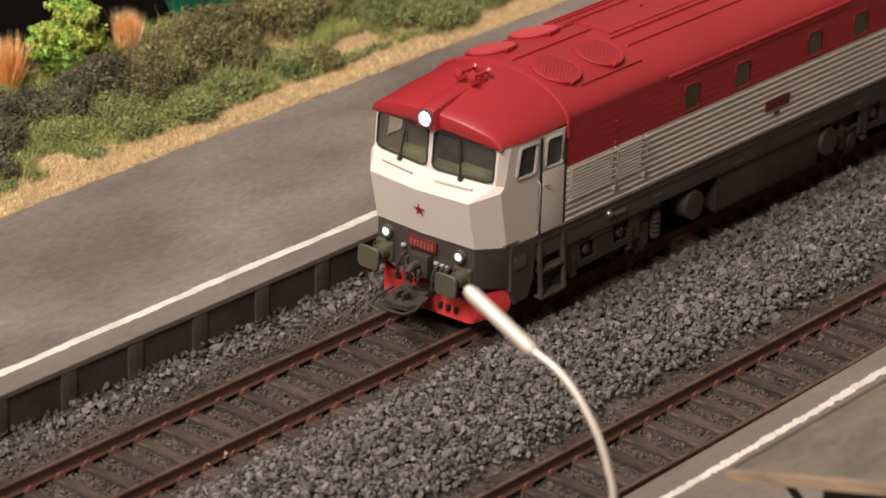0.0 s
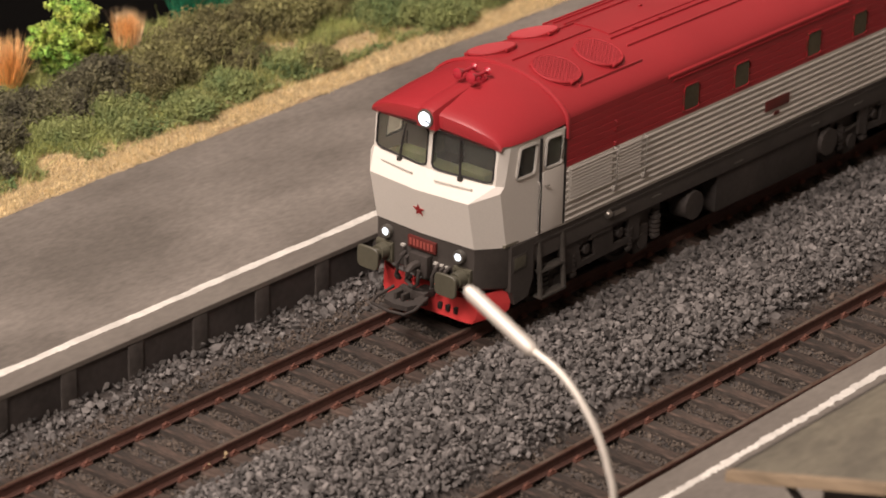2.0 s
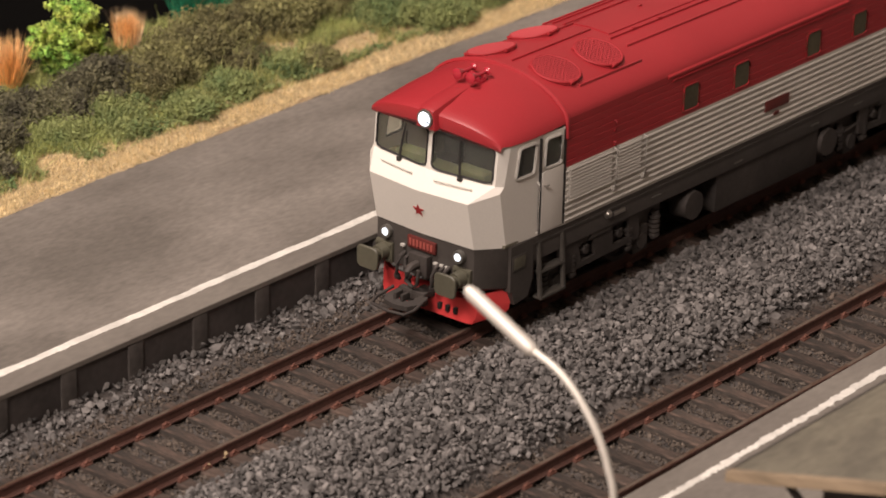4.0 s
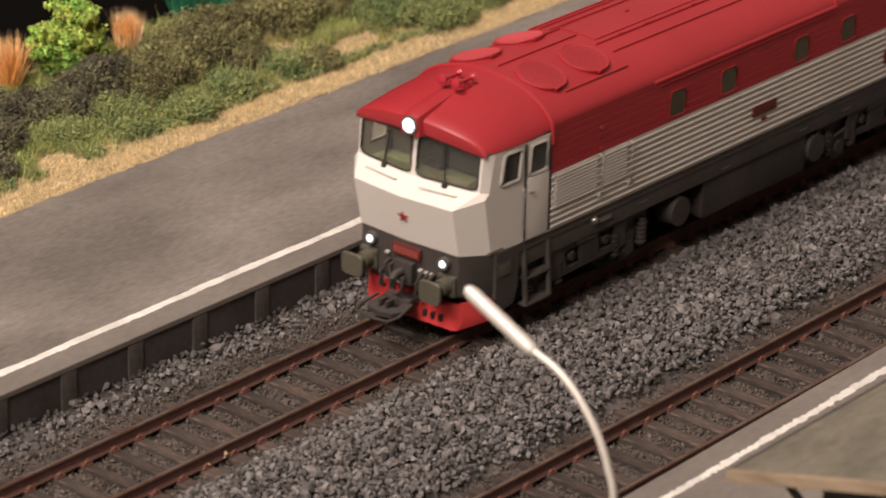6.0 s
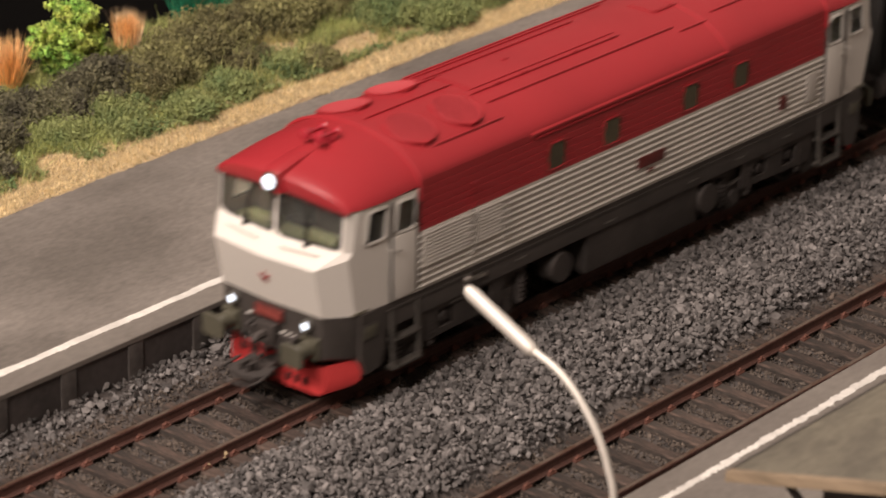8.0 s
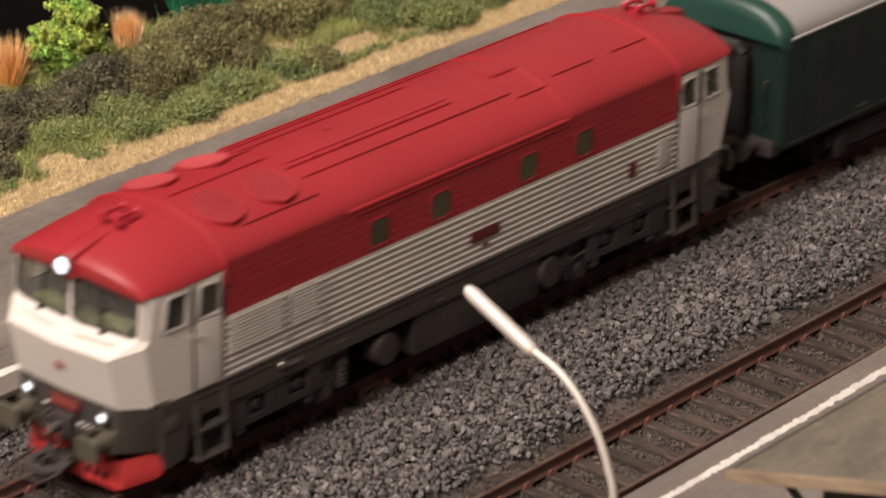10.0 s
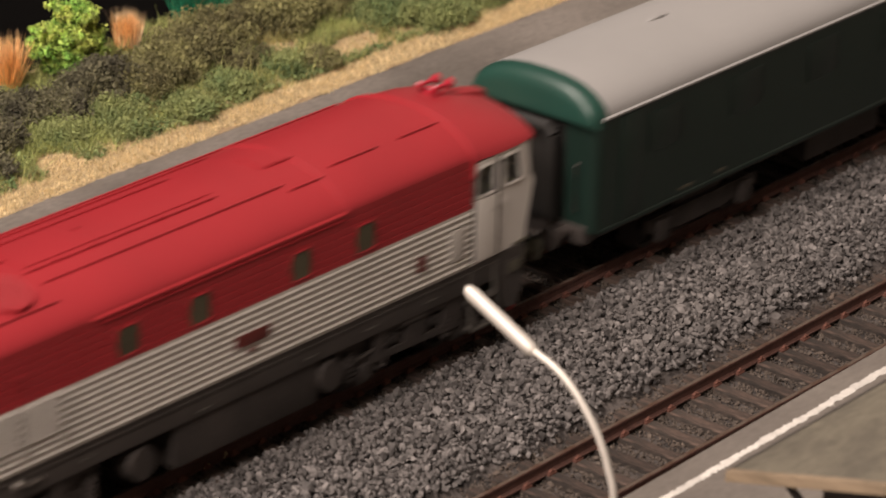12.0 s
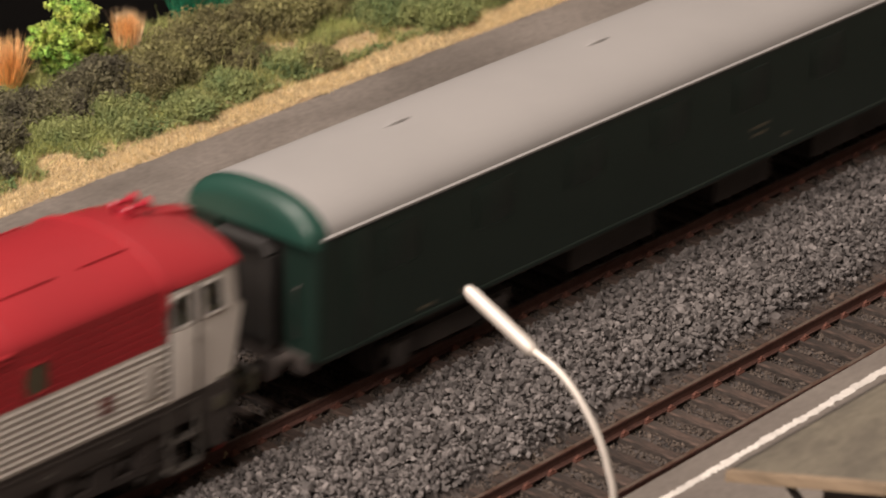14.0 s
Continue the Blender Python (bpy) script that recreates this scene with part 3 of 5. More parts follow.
        box(bm, -15.2, -11.8, s * 17.38, s * 17.5, 14.0, 16.4, 0.1)
        P("hatch_plate", bm, OLIVE, parent=apron)
    # beam under the nose
    outline = [(b0[0] + 0.2, 0)] + [(b1[0] + 0.2, 12.5), (b2[0] + 0.2, 16.4), (-9.0, 17.2), (-9.0, -17.2), (b2[0] + 0.2, -16.4), (b1[0] + 0.2, -12.5)]
    bm = nb()
    loft(bm, [ring(bm, [(x + 0.9, y * 0.98, 9.9) for x, y in outline]), ring(bm, [(x, y, 10.6) for x, y in outline]), ring(bm, [(x, y, ZB - 0.02) for x, y in outline])])
    P("buffer_beam", bm, DARK, "dark grey buffer beam")
    bm = nb()
    for y, z in ((5.0, 15.2), (-3.6, 13.7), (-5.2, 13.7), (-6.6, 13.7)):
        box(bm, -22.9, -22.3, y - 0.5, y + 0.5, z - 0.2, z + 0.25)
    P("cock_handles", bm, SILVER, "small pale brake cock handles")
    for y0, sway in ((4.6, 0.8), (3.2, -0.6), (-4.4, 0.6), (-5.8, -0.5), (-6.9, 0.3)):
        bm = nb()
        tube(bm, [(-22.3, y0, 13.8), (-23.8, y0, 13.3), (-24.3, y0 + sway * 0.5, 11.5), (-24.0, y0 + sway, 9.0), (-23.0, y0 + sway, 8.0)], 0.42, 8)
        cyl(bm, (-23.9, y0 + sway, 9.2), (-23.6, y0 + sway, 8.4), 0.6, 0.6, 8)
        P("air_hose", bm, BLACK, "black brake hose")
    # draw hook and loop coupling
    bm = nb()
    box(bm, -24.0, -22.2, -2.4, 2.4, 10.6, 15.0, 0.3)
    tube(bm, [(-23.5, 0, 13.0), (-26.0, 0, 13.0), (-27.0, 0, 12.3), (-26.8, 0, 11.2), (-25.8, 0, 10.9)], [0.9, 0.8, 0.7, 0.6, 0.4], 8)
    tube(bm, [(-25.5, -1.5, 12.6), (-25.6, -1.5, 9.5), (-25.2, 0, 8.4), (-25.6, 1.5, 9.5), (-25.5, 1.5, 12.6)], 0.4, 6)
    P("draw_hook", bm, BLACK, "black draw hook and links")
    bm = nb()
    box(bm, -25.0, -14.0, -1.6, 1.6, 5.4, 7.0, 0.3)
    box(bm, -25.6, -24.2, -3.3, 3.3, 5.2, 8.0, 0.35)
    outer = [(-25.0, -3.6), (-28.4, -4.2), (-30.4, -3.0), (-30.9, 0.0), (-30.4, 3.0), (-28.4, 4.2), (-25.0, 3.6)]
    inner = [(-25.8, -2.2), (-28.0, -2.5), (-28.8, -1.8), (-29.0, 0.0), (-28.8, 1.8), (-28.0, 2.5), (-25.8, 2.2)]
    drop = lambda x: 0.10 * (x + 25.0)
    loops = [ring(bm, [(x, y, z + drop(x)) for x, y in line]) for line, z in ((outer, 6.3), (outer, 7.3), (inner, 7.6), (inner, 6.3))]
    loft(bm, loops + loops[:1], cap=False)
    for y in (-0.9, 0.9):
        box(bm, -29.6, -27.4, y - 0.35, y + 0.35, 7.0, 8.5, 0.15)
    tube(bm, [(-26.0, 4.4, 7.6), (-30.5, 4.9, 6.6), (-32.6, 4.2, 6.2), (-33.2, 0, 6.1), (-32.6, -4.2, 6.2), (-30.5, -4.9, 6.6), (-26.0, -4.4, 7.6)], 0.32, 8)
    tube(bm, [(-27.5, 0, 6.3), (-29.0, 0, 3.8), (-27.0, 0, 2.9)], 0.5, 6)
    P("loop_coupling", bm, BLACK, "black model loop coupling")
    # plough
    bm = nb()
    n = 24
    wide = 16.3
    rings = []
    for level, back, k in ((1.0, 1.2, 1.0), (0.55, 0.8, 1.0), (0.2, 0.2, 0.99), (0.0, -0.3, 0.93)):
        line = []
        for i in range(n + 1):
            y = -wide + 2 * wide * i / n
            u = abs(y) / wide
            low, high = 2.2 + 1.9 * max(0, u - 0.72) / 0.28, 5.2 + 4.9 * u ** 1.5
            line.append((-20.9 + 0.6 * u + 5.2 * max(0, u - 0.74) ** 1.15 / 0.26 ** 1.15 + back * 0.5, y * k, low + (high - low) * level))
        rings.append(ring(bm, line + [(x + 0.8, y * 0.97, z) for x, y, z in line[::-1]]))
    loft(bm, rings)
    plough = P("plough", bm, PLOW, "bright red rail plough")
    bm = nb()
    for y in (-7.2, -5.2, -3.2, 3.2, 5.2, 7.2):
        box(bm, -21.0 + 0.6 * abs(y) / wide - 0.15, -18.0, y - 0.45, y + 0.45, 3.3, 4.7, 0.2)
    P("plough_slot", bm, RUBBER, "dark slot", parent=plough)
    # roof over the cab
    bm = nb()
    rings = []
    for x, peak, edge, hw, bow in ((0, ZP, 40.7, HW, 0), (-5, 48.2, 40.4, HW, 0), (-10, 47.5, 40.3, HW, 0.1), (-14, 46.5, 40.3, 17.2, 0.4), (-17, 45.4, 40.4, 16.95, 1.1), (-18.6, 44.6, 40.7, 16.6, 1.9)):
        arc = roof_arc(x, edge, peak, hw)
        rings.append(ring(bm, [(px - bow * (1 - (abs(y) / HW) ** 2), y, z) for px, y, z in arc]))
    for x, drop, k in ((-19.0, 0.5, 1.0), (-19.2, 1.6, 1.0), (-19.0, 3.0, 0.995)):
        arc = roof_arc(x, 40.7, 44.6, 16.6)
        rings.append(ring(bm, [(px - 2.1 * (1 - (abs(y) / HW) ** 2), y * k, max(z - drop * (0.35 + 0.65 * (1 - (abs(y) / HW) ** 4)), 39.7)) for px, y, z in arc]))
    loft(bm, rings, closed=False)
    bmesh.ops.contextual_create(bm, geom=rings[-1])
    roof = P("cab_roof", bm, RED, "red cab roof with front visor", angle=28)
    # top lamp in its fairing
    bm = nb()
    rings = []
    for x, w, top in ((-22.3, 2.15, 45.2), (-21.6, 2.4, 45.6), (-17.0, 2.4, 46.6), (-12.0, 2.2, 47.4), (-9.5, 1.9, 47.6)):
        low = 41.2 if x < -20 else 44.0
        rings.append(ring(bm, [(x, -w * 1.05, low), (x, -w, (low + top) / 2), (x, -w * 0.8, top - 0.35), (x, -w * 0.4, top), (x, w * 0.4, top), (x, w * 0.8, top - 0.35), (x, w, (low + top) / 2), (x, w * 1.05, low)]))
    loft(bm, rings)
    fair = P("lamp_fairing", bm, RED, parent=roof)
    bm = nb()
    cyl(bm, (-21.9, 0, 43.2), (-22.75, 0, 43.2), 1.95, 1.85, 24)
    top_lamp = P("top_headlamp", bm, LAMP_RING, "dark chrome ringed top headlamp, lit", parent=loco)
    bm = nb()
    cyl(bm, (-22.7, 0, 43.2), (-22.9, 0, 43.2), 1.5, 1.4, 24)
    P("lens", bm, LIT, "glowing white lens", parent=top_lamp)
    bm = nb()
    tube(bm, [(-22.95, -0.2, 43.0), (-22.95, -1.45, 42.7)], 0.12, 5)
    P("lamp_stay", bm, RUBBER, parent=top_lamp)
    # horns
    bm = nb()
    box(bm, -9.0, -7.4, -2.9, 1.7, 47.2, 48.3, 0.2)
    for y in (-2.3, 1.1):
        tube(bm, [(-6.3, y, 49.4), (-6.8, y, 49.4), (-7.2, y, 49.4), (-9.6, y, 49.3), (-10.6, y, 49.3), (-11.4, y, 49.3), (-11.9, y, 49.3), (-12.1, y, 49.3)], [0.4, 0.85, 0.4, 0.35, 0.6, 1.0, 1.15, 0.7], 14)
        cyl(bm, (-8.2, y, 48.2), (-8.2, y, 49.3), 0.35, 0.35, 8)
    tube(bm, [(-8.2, -2.3, 48.7), (-8.2, 1.1, 48.7)], 0.3, 8)
    P("air_horn", bm, HORN, "glossy red twin air horns")
    # rib at the seam
    bm = nb()
    tube(bm, [(0.0, HW * 1.003 * (1 if y > 0 else -1), 37.5) for y in (-1,)] + [(0.0, y, z) for _, y, z in roof_arc(0, ZE, ZP, HW, 28, -0.05)] + [(0.0, HW * 1.003, 37.5)], 0.5, 8)
    P("roof_rib", bm, RED, parent=roof)
    # inside
    bm = nb()
    box(bm, -18.8, -12.5, -15.5, 15.5, ZB + 0.5, 31.0, 0.8)
    for y in (-7.5, 7.5):
        box(bm, -18.0, -14.5, y - 4, y + 4, 31.0, 33.0, 0.5)
    P("driver_desk", bm, INSIDE, "pale green driver's desk")
    for y in (-7.5, 7.5):
        bm = nb()
        box(bm, -8.5, -4.5, y - 2.6, y + 2.6, 27.5, 28.8, 0.4)
        box(bm, -4.9, -4.1, y - 2.6, y + 2.6, 28.5, 35.5, 0.3)
        cyl(bm, (-6.5, y, ZB + 0.6), (-6.5, y, 27.6), 0.8, 0.8, 8)
        P("driver_seat", bm, BLACK, "dark driver's seat")
    bm = nb()
    box(bm, -1.2, -0.6, -16.7, 16.7, ZB + 0.4, 42.0)
    box(bm, -17.5, -0.6, -16.7, 16.7, ZB + 0.1, ZB + 0.6)
    P("cab_bulkhead", bm, CAB_WALL, "grey brown rear wall and floor of the cab")
    # number plate with raised bars, star
    bm = nb()
    box(bm, -22.95, -22.3, -3.6, 3.6, 15.6, 18.0, 0.15)
    plate = P("number_plate", bm, PLATE, "maroon number plate with raised bars")
    bm = nb()
    for k in range(7):
        y = 2.7 - 0.9 * k
        box(bm, -23.1, -22.9, y - 0.3, y + 0.3, 16.1, 17.5)
    P("plate_bars", bm, PLATE_INK, parent=plate)
    bm = nb()
    rad = lambda k: 1.45 if k % 2 == 0 else 0.58
    nrm = Vector((-10.1, 0, -2.4)).normalized()
    up = Vector((-2.4, 0, 10.1)).normalized()
    side = Vector((0, 1, 0))
    mid = Vector((-23.9, 0, 24.5)) + nrm * 0.12
    prof = [mid + side * (rad(k) * math.sin(math.pi * k / 5)) + up * (rad(k) * math.cos(math.pi * k / 5)) for k in range(10)]
    loft(bm, [ring(bm, [p - nrm * 0.3 for p in prof]), ring(bm, prof)])
    P("star", bm, STAR, "dark red five-pointed star")


def wheelset(parent, x, r, name="wheelset"):
    bm = nb()
    for s in (1, -1):
        prof = [(0.0, 7.2), (r + 0.7, 7.2), (r + 0.7, 7.9), (r, 8.1), (r - 0.15, 10.0), (r - 1.1, 10.0), (r - 1.3, 9.2), (1.6, 9.0), (1.4, 10.2), (0.0, 10.2)]
        seg = 28
        rr = []
        for k in range(seg):
            a = 2 * math.pi * k / seg
            rr.append([bm.verts.new((q * math.cos(a), s * y, q * math.sin(a))) if q else None for q, y in prof])
        ends = [bm.verts.new((0, s * prof[0][1], 0)), bm.verts.new((0, s * prof[-1][1], 0))]
        for k in range(seg):
            a, b = rr[k], rr[(k + 1) % seg]
            for i in range(len(prof) - 1):
                vs = [a[i] or ends[0], a[i + 1] or ends[1], b[i + 1] or ends[1], b[i] or ends[0]]
                vs = list(dict.fromkeys(vs))
                bm.faces.new(vs)
    cyl(bm, (0, -9, 0), (0, 9, 0), 0.9, 0.9, 10)
    ws = part(name, bm, BLACK, parent, "dark steel wheels on their axle")
    ws.matrix_basis = mm(x, 0, r)
    return ws


def bogie(loco, cx):
    out = []
    for s in (1, -1):
        bm = nb()
        extrude_y(bm, [(cx - 21, 12.5), (cx + 21, 12.5), (cx + 21, 9.8), (cx + 9, 8.6), (cx + 6, 6.6), (cx - 6, 6.6), (cx - 9, 8.6), (cx - 21, 9.8)], s * 13.0, s * 14.6)
        fr = part("bogie_frame", bm, BLACK, loco, "black bogie side frame")
        for ax in (-13.8, 13.8):
            bm = nb()
            box(bm, cx + ax - 2.6, cx + ax + 2.6, s * 13.6, s * 15.4, 3.6, 9.6, 0.5)
            cyl(bm, (cx + ax, s * 15.2, 6.2), (cx + ax, s * 15.9, 6.2), 1.8, 1.6, 14)
            part("axle_box", bm, BLACK, fr, "dark grey axle box")
            for dx in (-4.6, 4.6):
                bm = nb()
                for k in range(5):
                    cyl(bm, (cx + ax + dx, s * 15.3, 6.0 + k), (cx + ax + dx, s * 15.3, 6.7 + k), 1.25, 1.25, 12)
                cyl(bm, (cx + ax + dx, s * 15.3, 5.4), (cx + ax + dx, s * 15.3, 11.5), 0.8, 0.8, 10)
                part("coil_spring", bm, BLACK, fr, "black coil spring")
        bm = nb()
        cyl(bm, (cx - 4.6, s * 15.6, 13.0), (cx + 2.2, s * 15.6, 13.0), 1.1, 1.1, 12)
        tube(bm, [(cx - 18, s * 15.5, 9.0), (cx - 10, s * 15.8, 10.4), (cx - 6, s * 15.8, 12.6)], 0.35, 6)
        part("brake_cylinder", bm, DARK, fr)
    bm = nb()
    box(bm, cx - 20, cx + 20, -13, 13, 7.0, 10.5)
    part("bogie_bolster", bm, BLACK, loco)
    return [wheelset(loco, cx + ax, 5.75) for ax in (-13.8, 13.8)]


def locomotive():
    loco = thing("diesel_locomotive", "red and cream diesel locomotive model with lit headlamps on track", "locomotive", at=mm(AT0, 0, 0))
    for sgn, turn in ((-1, Matrix.Translation((-HALF, 0, 0))), (1, Matrix.Translation((HALF, 0, 0)) @ Matrix.Rotation(math.pi, 4, "Z"))):
        cab(loco, turn)
    # ribbed lower sides
    for s in (1, -1):
        prof = [(s * 16.5, ZB), (s * HW, ZB)]
        n = 9
        pitch = (ZR - ZB - 0.4) / n
        for i in range(n):
            z = ZB + 0.4 + i * pitch
            prof += [(s * HW, z + 0.05), (s * (HW + 0.24), z + 0.18), (s * (HW + 0.30), z + 0.34), (s * (HW + 0.24), z + 0.48), (s * HW, z + 0.66)]
        prof += [(s * HW, ZR), (s * 16.5, ZR)]
        ribs = part("ribbed_side", extrude_x(nb(), prof, -HALF, HALF), GREY, loco, "pale grey horizontally ribbed body side", angle=25)
        for x0, x1 in ((0.7, 14.6), (16.0, 24.2)):
            bm = nb()
            a, b = -HALF + x0, -HALF + x1
            box(bm, a, b, s * HW, s * (HW + 0.28), 23.6, ZR - 0.2)
            for k in range(10):
                z = 23.9 + k * 0.72
                extrude_x(bm, [(s * (HW + 0.25), z), (s * (HW + 0.62), z + 0.08), (s * (HW + 0.3), z + 0.5)], a + 0.3, b - 0.3)
            part("louvre_panel", bm, GREY, ribs, "finely louvred intake panel")
        for x in (15.2, 24.9):
            bm = nb()
            tube(bm, [(-HALF + x, s * (HW + 0.2), 22.4), (-HALF + x, s * (HW + 0.9), 22.8), (-HALF + x, s * (HW + 0.9), 30.8), (-HALF + x, s * (HW + 0.2), 31.2)], 0.2, 6)
            box(bm, -HALF + x - 0.35, -HALF + x + 0.35, s * HW, s * (HW + 0.7), 22.0, 22.9, 0.1)
            part("hand_rail", bm, GREY, loco)
        bm = nb()
        box(bm, HALF - 6.5, HALF - 2.5, s * (HW + 0.2), s * (HW + 0.5), 22.0, 28.5, 0.15)
        part("service_hatch", bm, GREY, ribs)
        # red upper side with shallow grooves
        prof = [(s * 16.5, ZR), (s * HW, ZR)]
        z = ZR
        while z < ZE - 1.6:
            prof += [(s * HW, z + 1.18), (s * (HW - 0.11), z + 1.28), (s * (HW - 0.11), z + 1.37), (s * HW, z + 1.47)]
            z += 1.47
        prof += [(s * HW, ZE), (s * 16.5, ZE)]
        up = part("upper_side", extrude_x(nb(), prof, -HALF, HALF), RED_SIDE, loco, "deep red grooved upper body side", angle=25)
        for x in (40.7, 58.2, 84.3, 101.7):
            cx = -HALF + x
            o = (0, s, 0)
            spot = lambda u, v, cx=cx: Vector((cx - 3 + 6 * u, s * HW, 31.8 + 6.3 * v))
            bm = nb()
            box(bm, cx - 2.7, cx + 2.7, s * (HW - 0.4), s * (HW + 0.10), 32.1, 37.8)
            w = part("side_window", bm, LOCO_WINDOW, up, "small dark window")
            part("window_frame", window_seal(spot, (0.07, 0.93, 0.06, 0.94), o, 0.22, 0.12), RED_SIDE, w)
        bm = nb()
        extrude_x(bm, [(s * (HW - 0.1), 40.9), (s * (HW + 0.32), 41.0), (s * (HW + 0.28), 41.35), (s * (HW - 0.3), 41.9)], -HALF + 32.5, -HALF + 97)
        extrude_x(bm, [(s * (HW - 0.1), 40.0), (s * (HW + 0.3), 40.05), (s * (HW + 0.3), 40.3), (s * (HW - 0.2), 40.4)], -HALF + 34, -HALF + 96)
        part("gutter", bm, RED_SIDE, loco, "red rain gutter")
        # maker's plates
        for x, w, z0, z1 in ((71.4, 4.3, 24.0, 26.4), (71.4, 0.9, 22.4, 23.2), (117.6, 1.1, 22.9, 26.0)):
            bm = nb()
            box(bm, -HALF + x - w, -HALF + x + w, s * (HW + 0.2), s * (HW + 0.48), z0, z1, 0.1)
            part("side_plate", bm, PLATE, loco, "maroon side plate")
        # frame band, tank and boxes
        bm = nb()
        box(bm, -HALF - 9.2, HALF + 9.2, s * 14.5, s * 17.0, 13.8, ZB, 0.15)
        box(bm, -HALF - 9.0, HALF + 9.0, s * 16.9, s * 17.25, 17.4, 17.8)
        fr = part("side_frame", bm, DARK, loco, "dark grey underframe")
        for x, z in ((30.9, 15.8), (59.5, 14.9), (87.4, 15.4), (104.0, 15.6), (121.0, 15.6)):
            part("stencil_mark", box(nb(), -HALF + x - 1.5, -HALF + x + 1.5, s * 16.95, s * 17.12, z - 0.14, z + 0.14), LAMP_RING, fr, "thin pale stencilled mark")
        bm = nb()
        bmesh.ops.create_uvsphere(bm, u_segments=14, v_segments=8, radius=0.85, matrix=Matrix.Translation((-HALF + 14.6, s * 17.3, 16.8)))
        cyl(bm, (-HALF + 14.6, s * 16.8, 16.8), (-HALF + 14.6, s * 17.3, 16.8), 1.0, 1.0, 12)
        box(bm, -HALF + 16.2, -HALF + 20.0, s * 16.9, s * 17.6, 15.9, 16.7, 0.15)
        part("filler_cap", bm, STEEL, fr, "small bright filler cap and bracket")
        for end in (-1, 1):
            cx = end * 51.7
            xa, xb = cx + end * 12.6, cx - end * 12.0
            bm = nb()
            spot = panel(bm, [(xa, s * 16.3, 7.0), (xb, s * 16.3, 7.6), (xb, s * 16.3, 14.2), (xa + end * 2.5, s * 16.3, 14.2)], [(0.24, 0.42, 0.18, 0.74), (0.66, 0.86, 0.2, 0.8)], (0, s, 0), 0.7)
            plate = part("bogie_cover", bm, BLACK, loco, "dark grey bogie cover plate with square openings")
            for u in (0.33, 0.76):
                p = spot(u, 0.45)
                bm = nb()
                cyl(bm, (p.x, s * 14.8, p.z), (p.x, s * 16.2, p.z), 1.2, 0.9, 12)
                cyl(bm, (p.x, s * 16.1, p.z + 0.9), (p.x, s * 16.5, p.z + 0.9), 0.4, 0.4, 8)
                part("spring_cap", bm, BLACK, plate, "dark grey spring cap")
        for x, z0, z1 in ((15.3, 34.6, 36.9), (15.3, 31.6, 32.4)):
            bm = nb()
            tube(bm, [(-HALF + x, s * (HW - 0.1), z0), (-HALF + x, s * (HW + 0.5), z0 + 0.2), (-HALF + x, s * (HW + 0.5), z1 - 0.2), (-HALF + x, s * (HW - 0.1), z1)], 0.2, 6)
            part("grip", bm, RED_SIDE, up, "small red grip")
    bm = nb()
    rings = []
    for x in np.linspace(-HALF, HALF, 9):
        rings.append(ring(bm, [(x, y, z) for _, y, z in roof_arc(x, n=26)]))
    loft(bm, rings, closed=False)
    roof = part("roof", bm, RED, loco, "bright red curved roof", angle=30)
    bm = nb()
    tube(bm, [(-HALF + 96.5, y, z) for _, y, z in roof_arc(0, ZE, ZP, HW, 28, -0.15)], 0.5, 8)
    part("roof_rib", bm, RED, roof)
    # long roof rails and hatch edges
    for y0, xa, xb in ((-6.0, 27.5, 74), (-9.6, 28.5, 87.5), (6.0, 27.5, 74), (9.6, 28.5, 87.5), (-11.2, 88, 97), (-9.5, 100.5, 113.5), (-9.5, 119.5, 130.5), (-13.8, 8, 28), (13.4, 30, 128), (-0.5, 3, 28), (4.8, 18.7, 31), (-3.5, 89.5, 97)):
        bm = nb()
        z = roof_z(y0)
        box(bm, -HALF + xa, -HALF + xb, y0 - 0.2, y0 + 0.2, z - 0.5, z + 0.38, 0.1)
        part("roof_rail", bm, RED, roof)
    for x0, x1, y0, y1 in ((29, 74, -4.6, 4.6), (89.0, 97, -3.0, 3.0)):
        bm = nb()
        prof = []
        for k in range(7):
            y = y0 + (y1 - y0) * k / 6
            prof.append((y, roof_z(y) + 0.22))
        prof += [(y1, roof_z(y1) - 0.4), (y0, roof_z(y0) - 0.4)]
        extrude_x(bm, prof, -HALF + x0, -HALF + x1)
        part("roof_hatch", bm, RED, roof)
    for x, y in ((35.5, -6.0), (44.0, -6.0), (60.0, -6.0), (46.0, 0.6)):
        z = roof_z(y)
        bm = nb()
        box(bm, -HALF + x - 0.5, -HALF + x + 0.5, y - 0.25, y + 0.25, z - 0.3, z + 0.65, 0.1)
        part("lifting_bracket", bm, RED, roof, "small red lifting bracket")
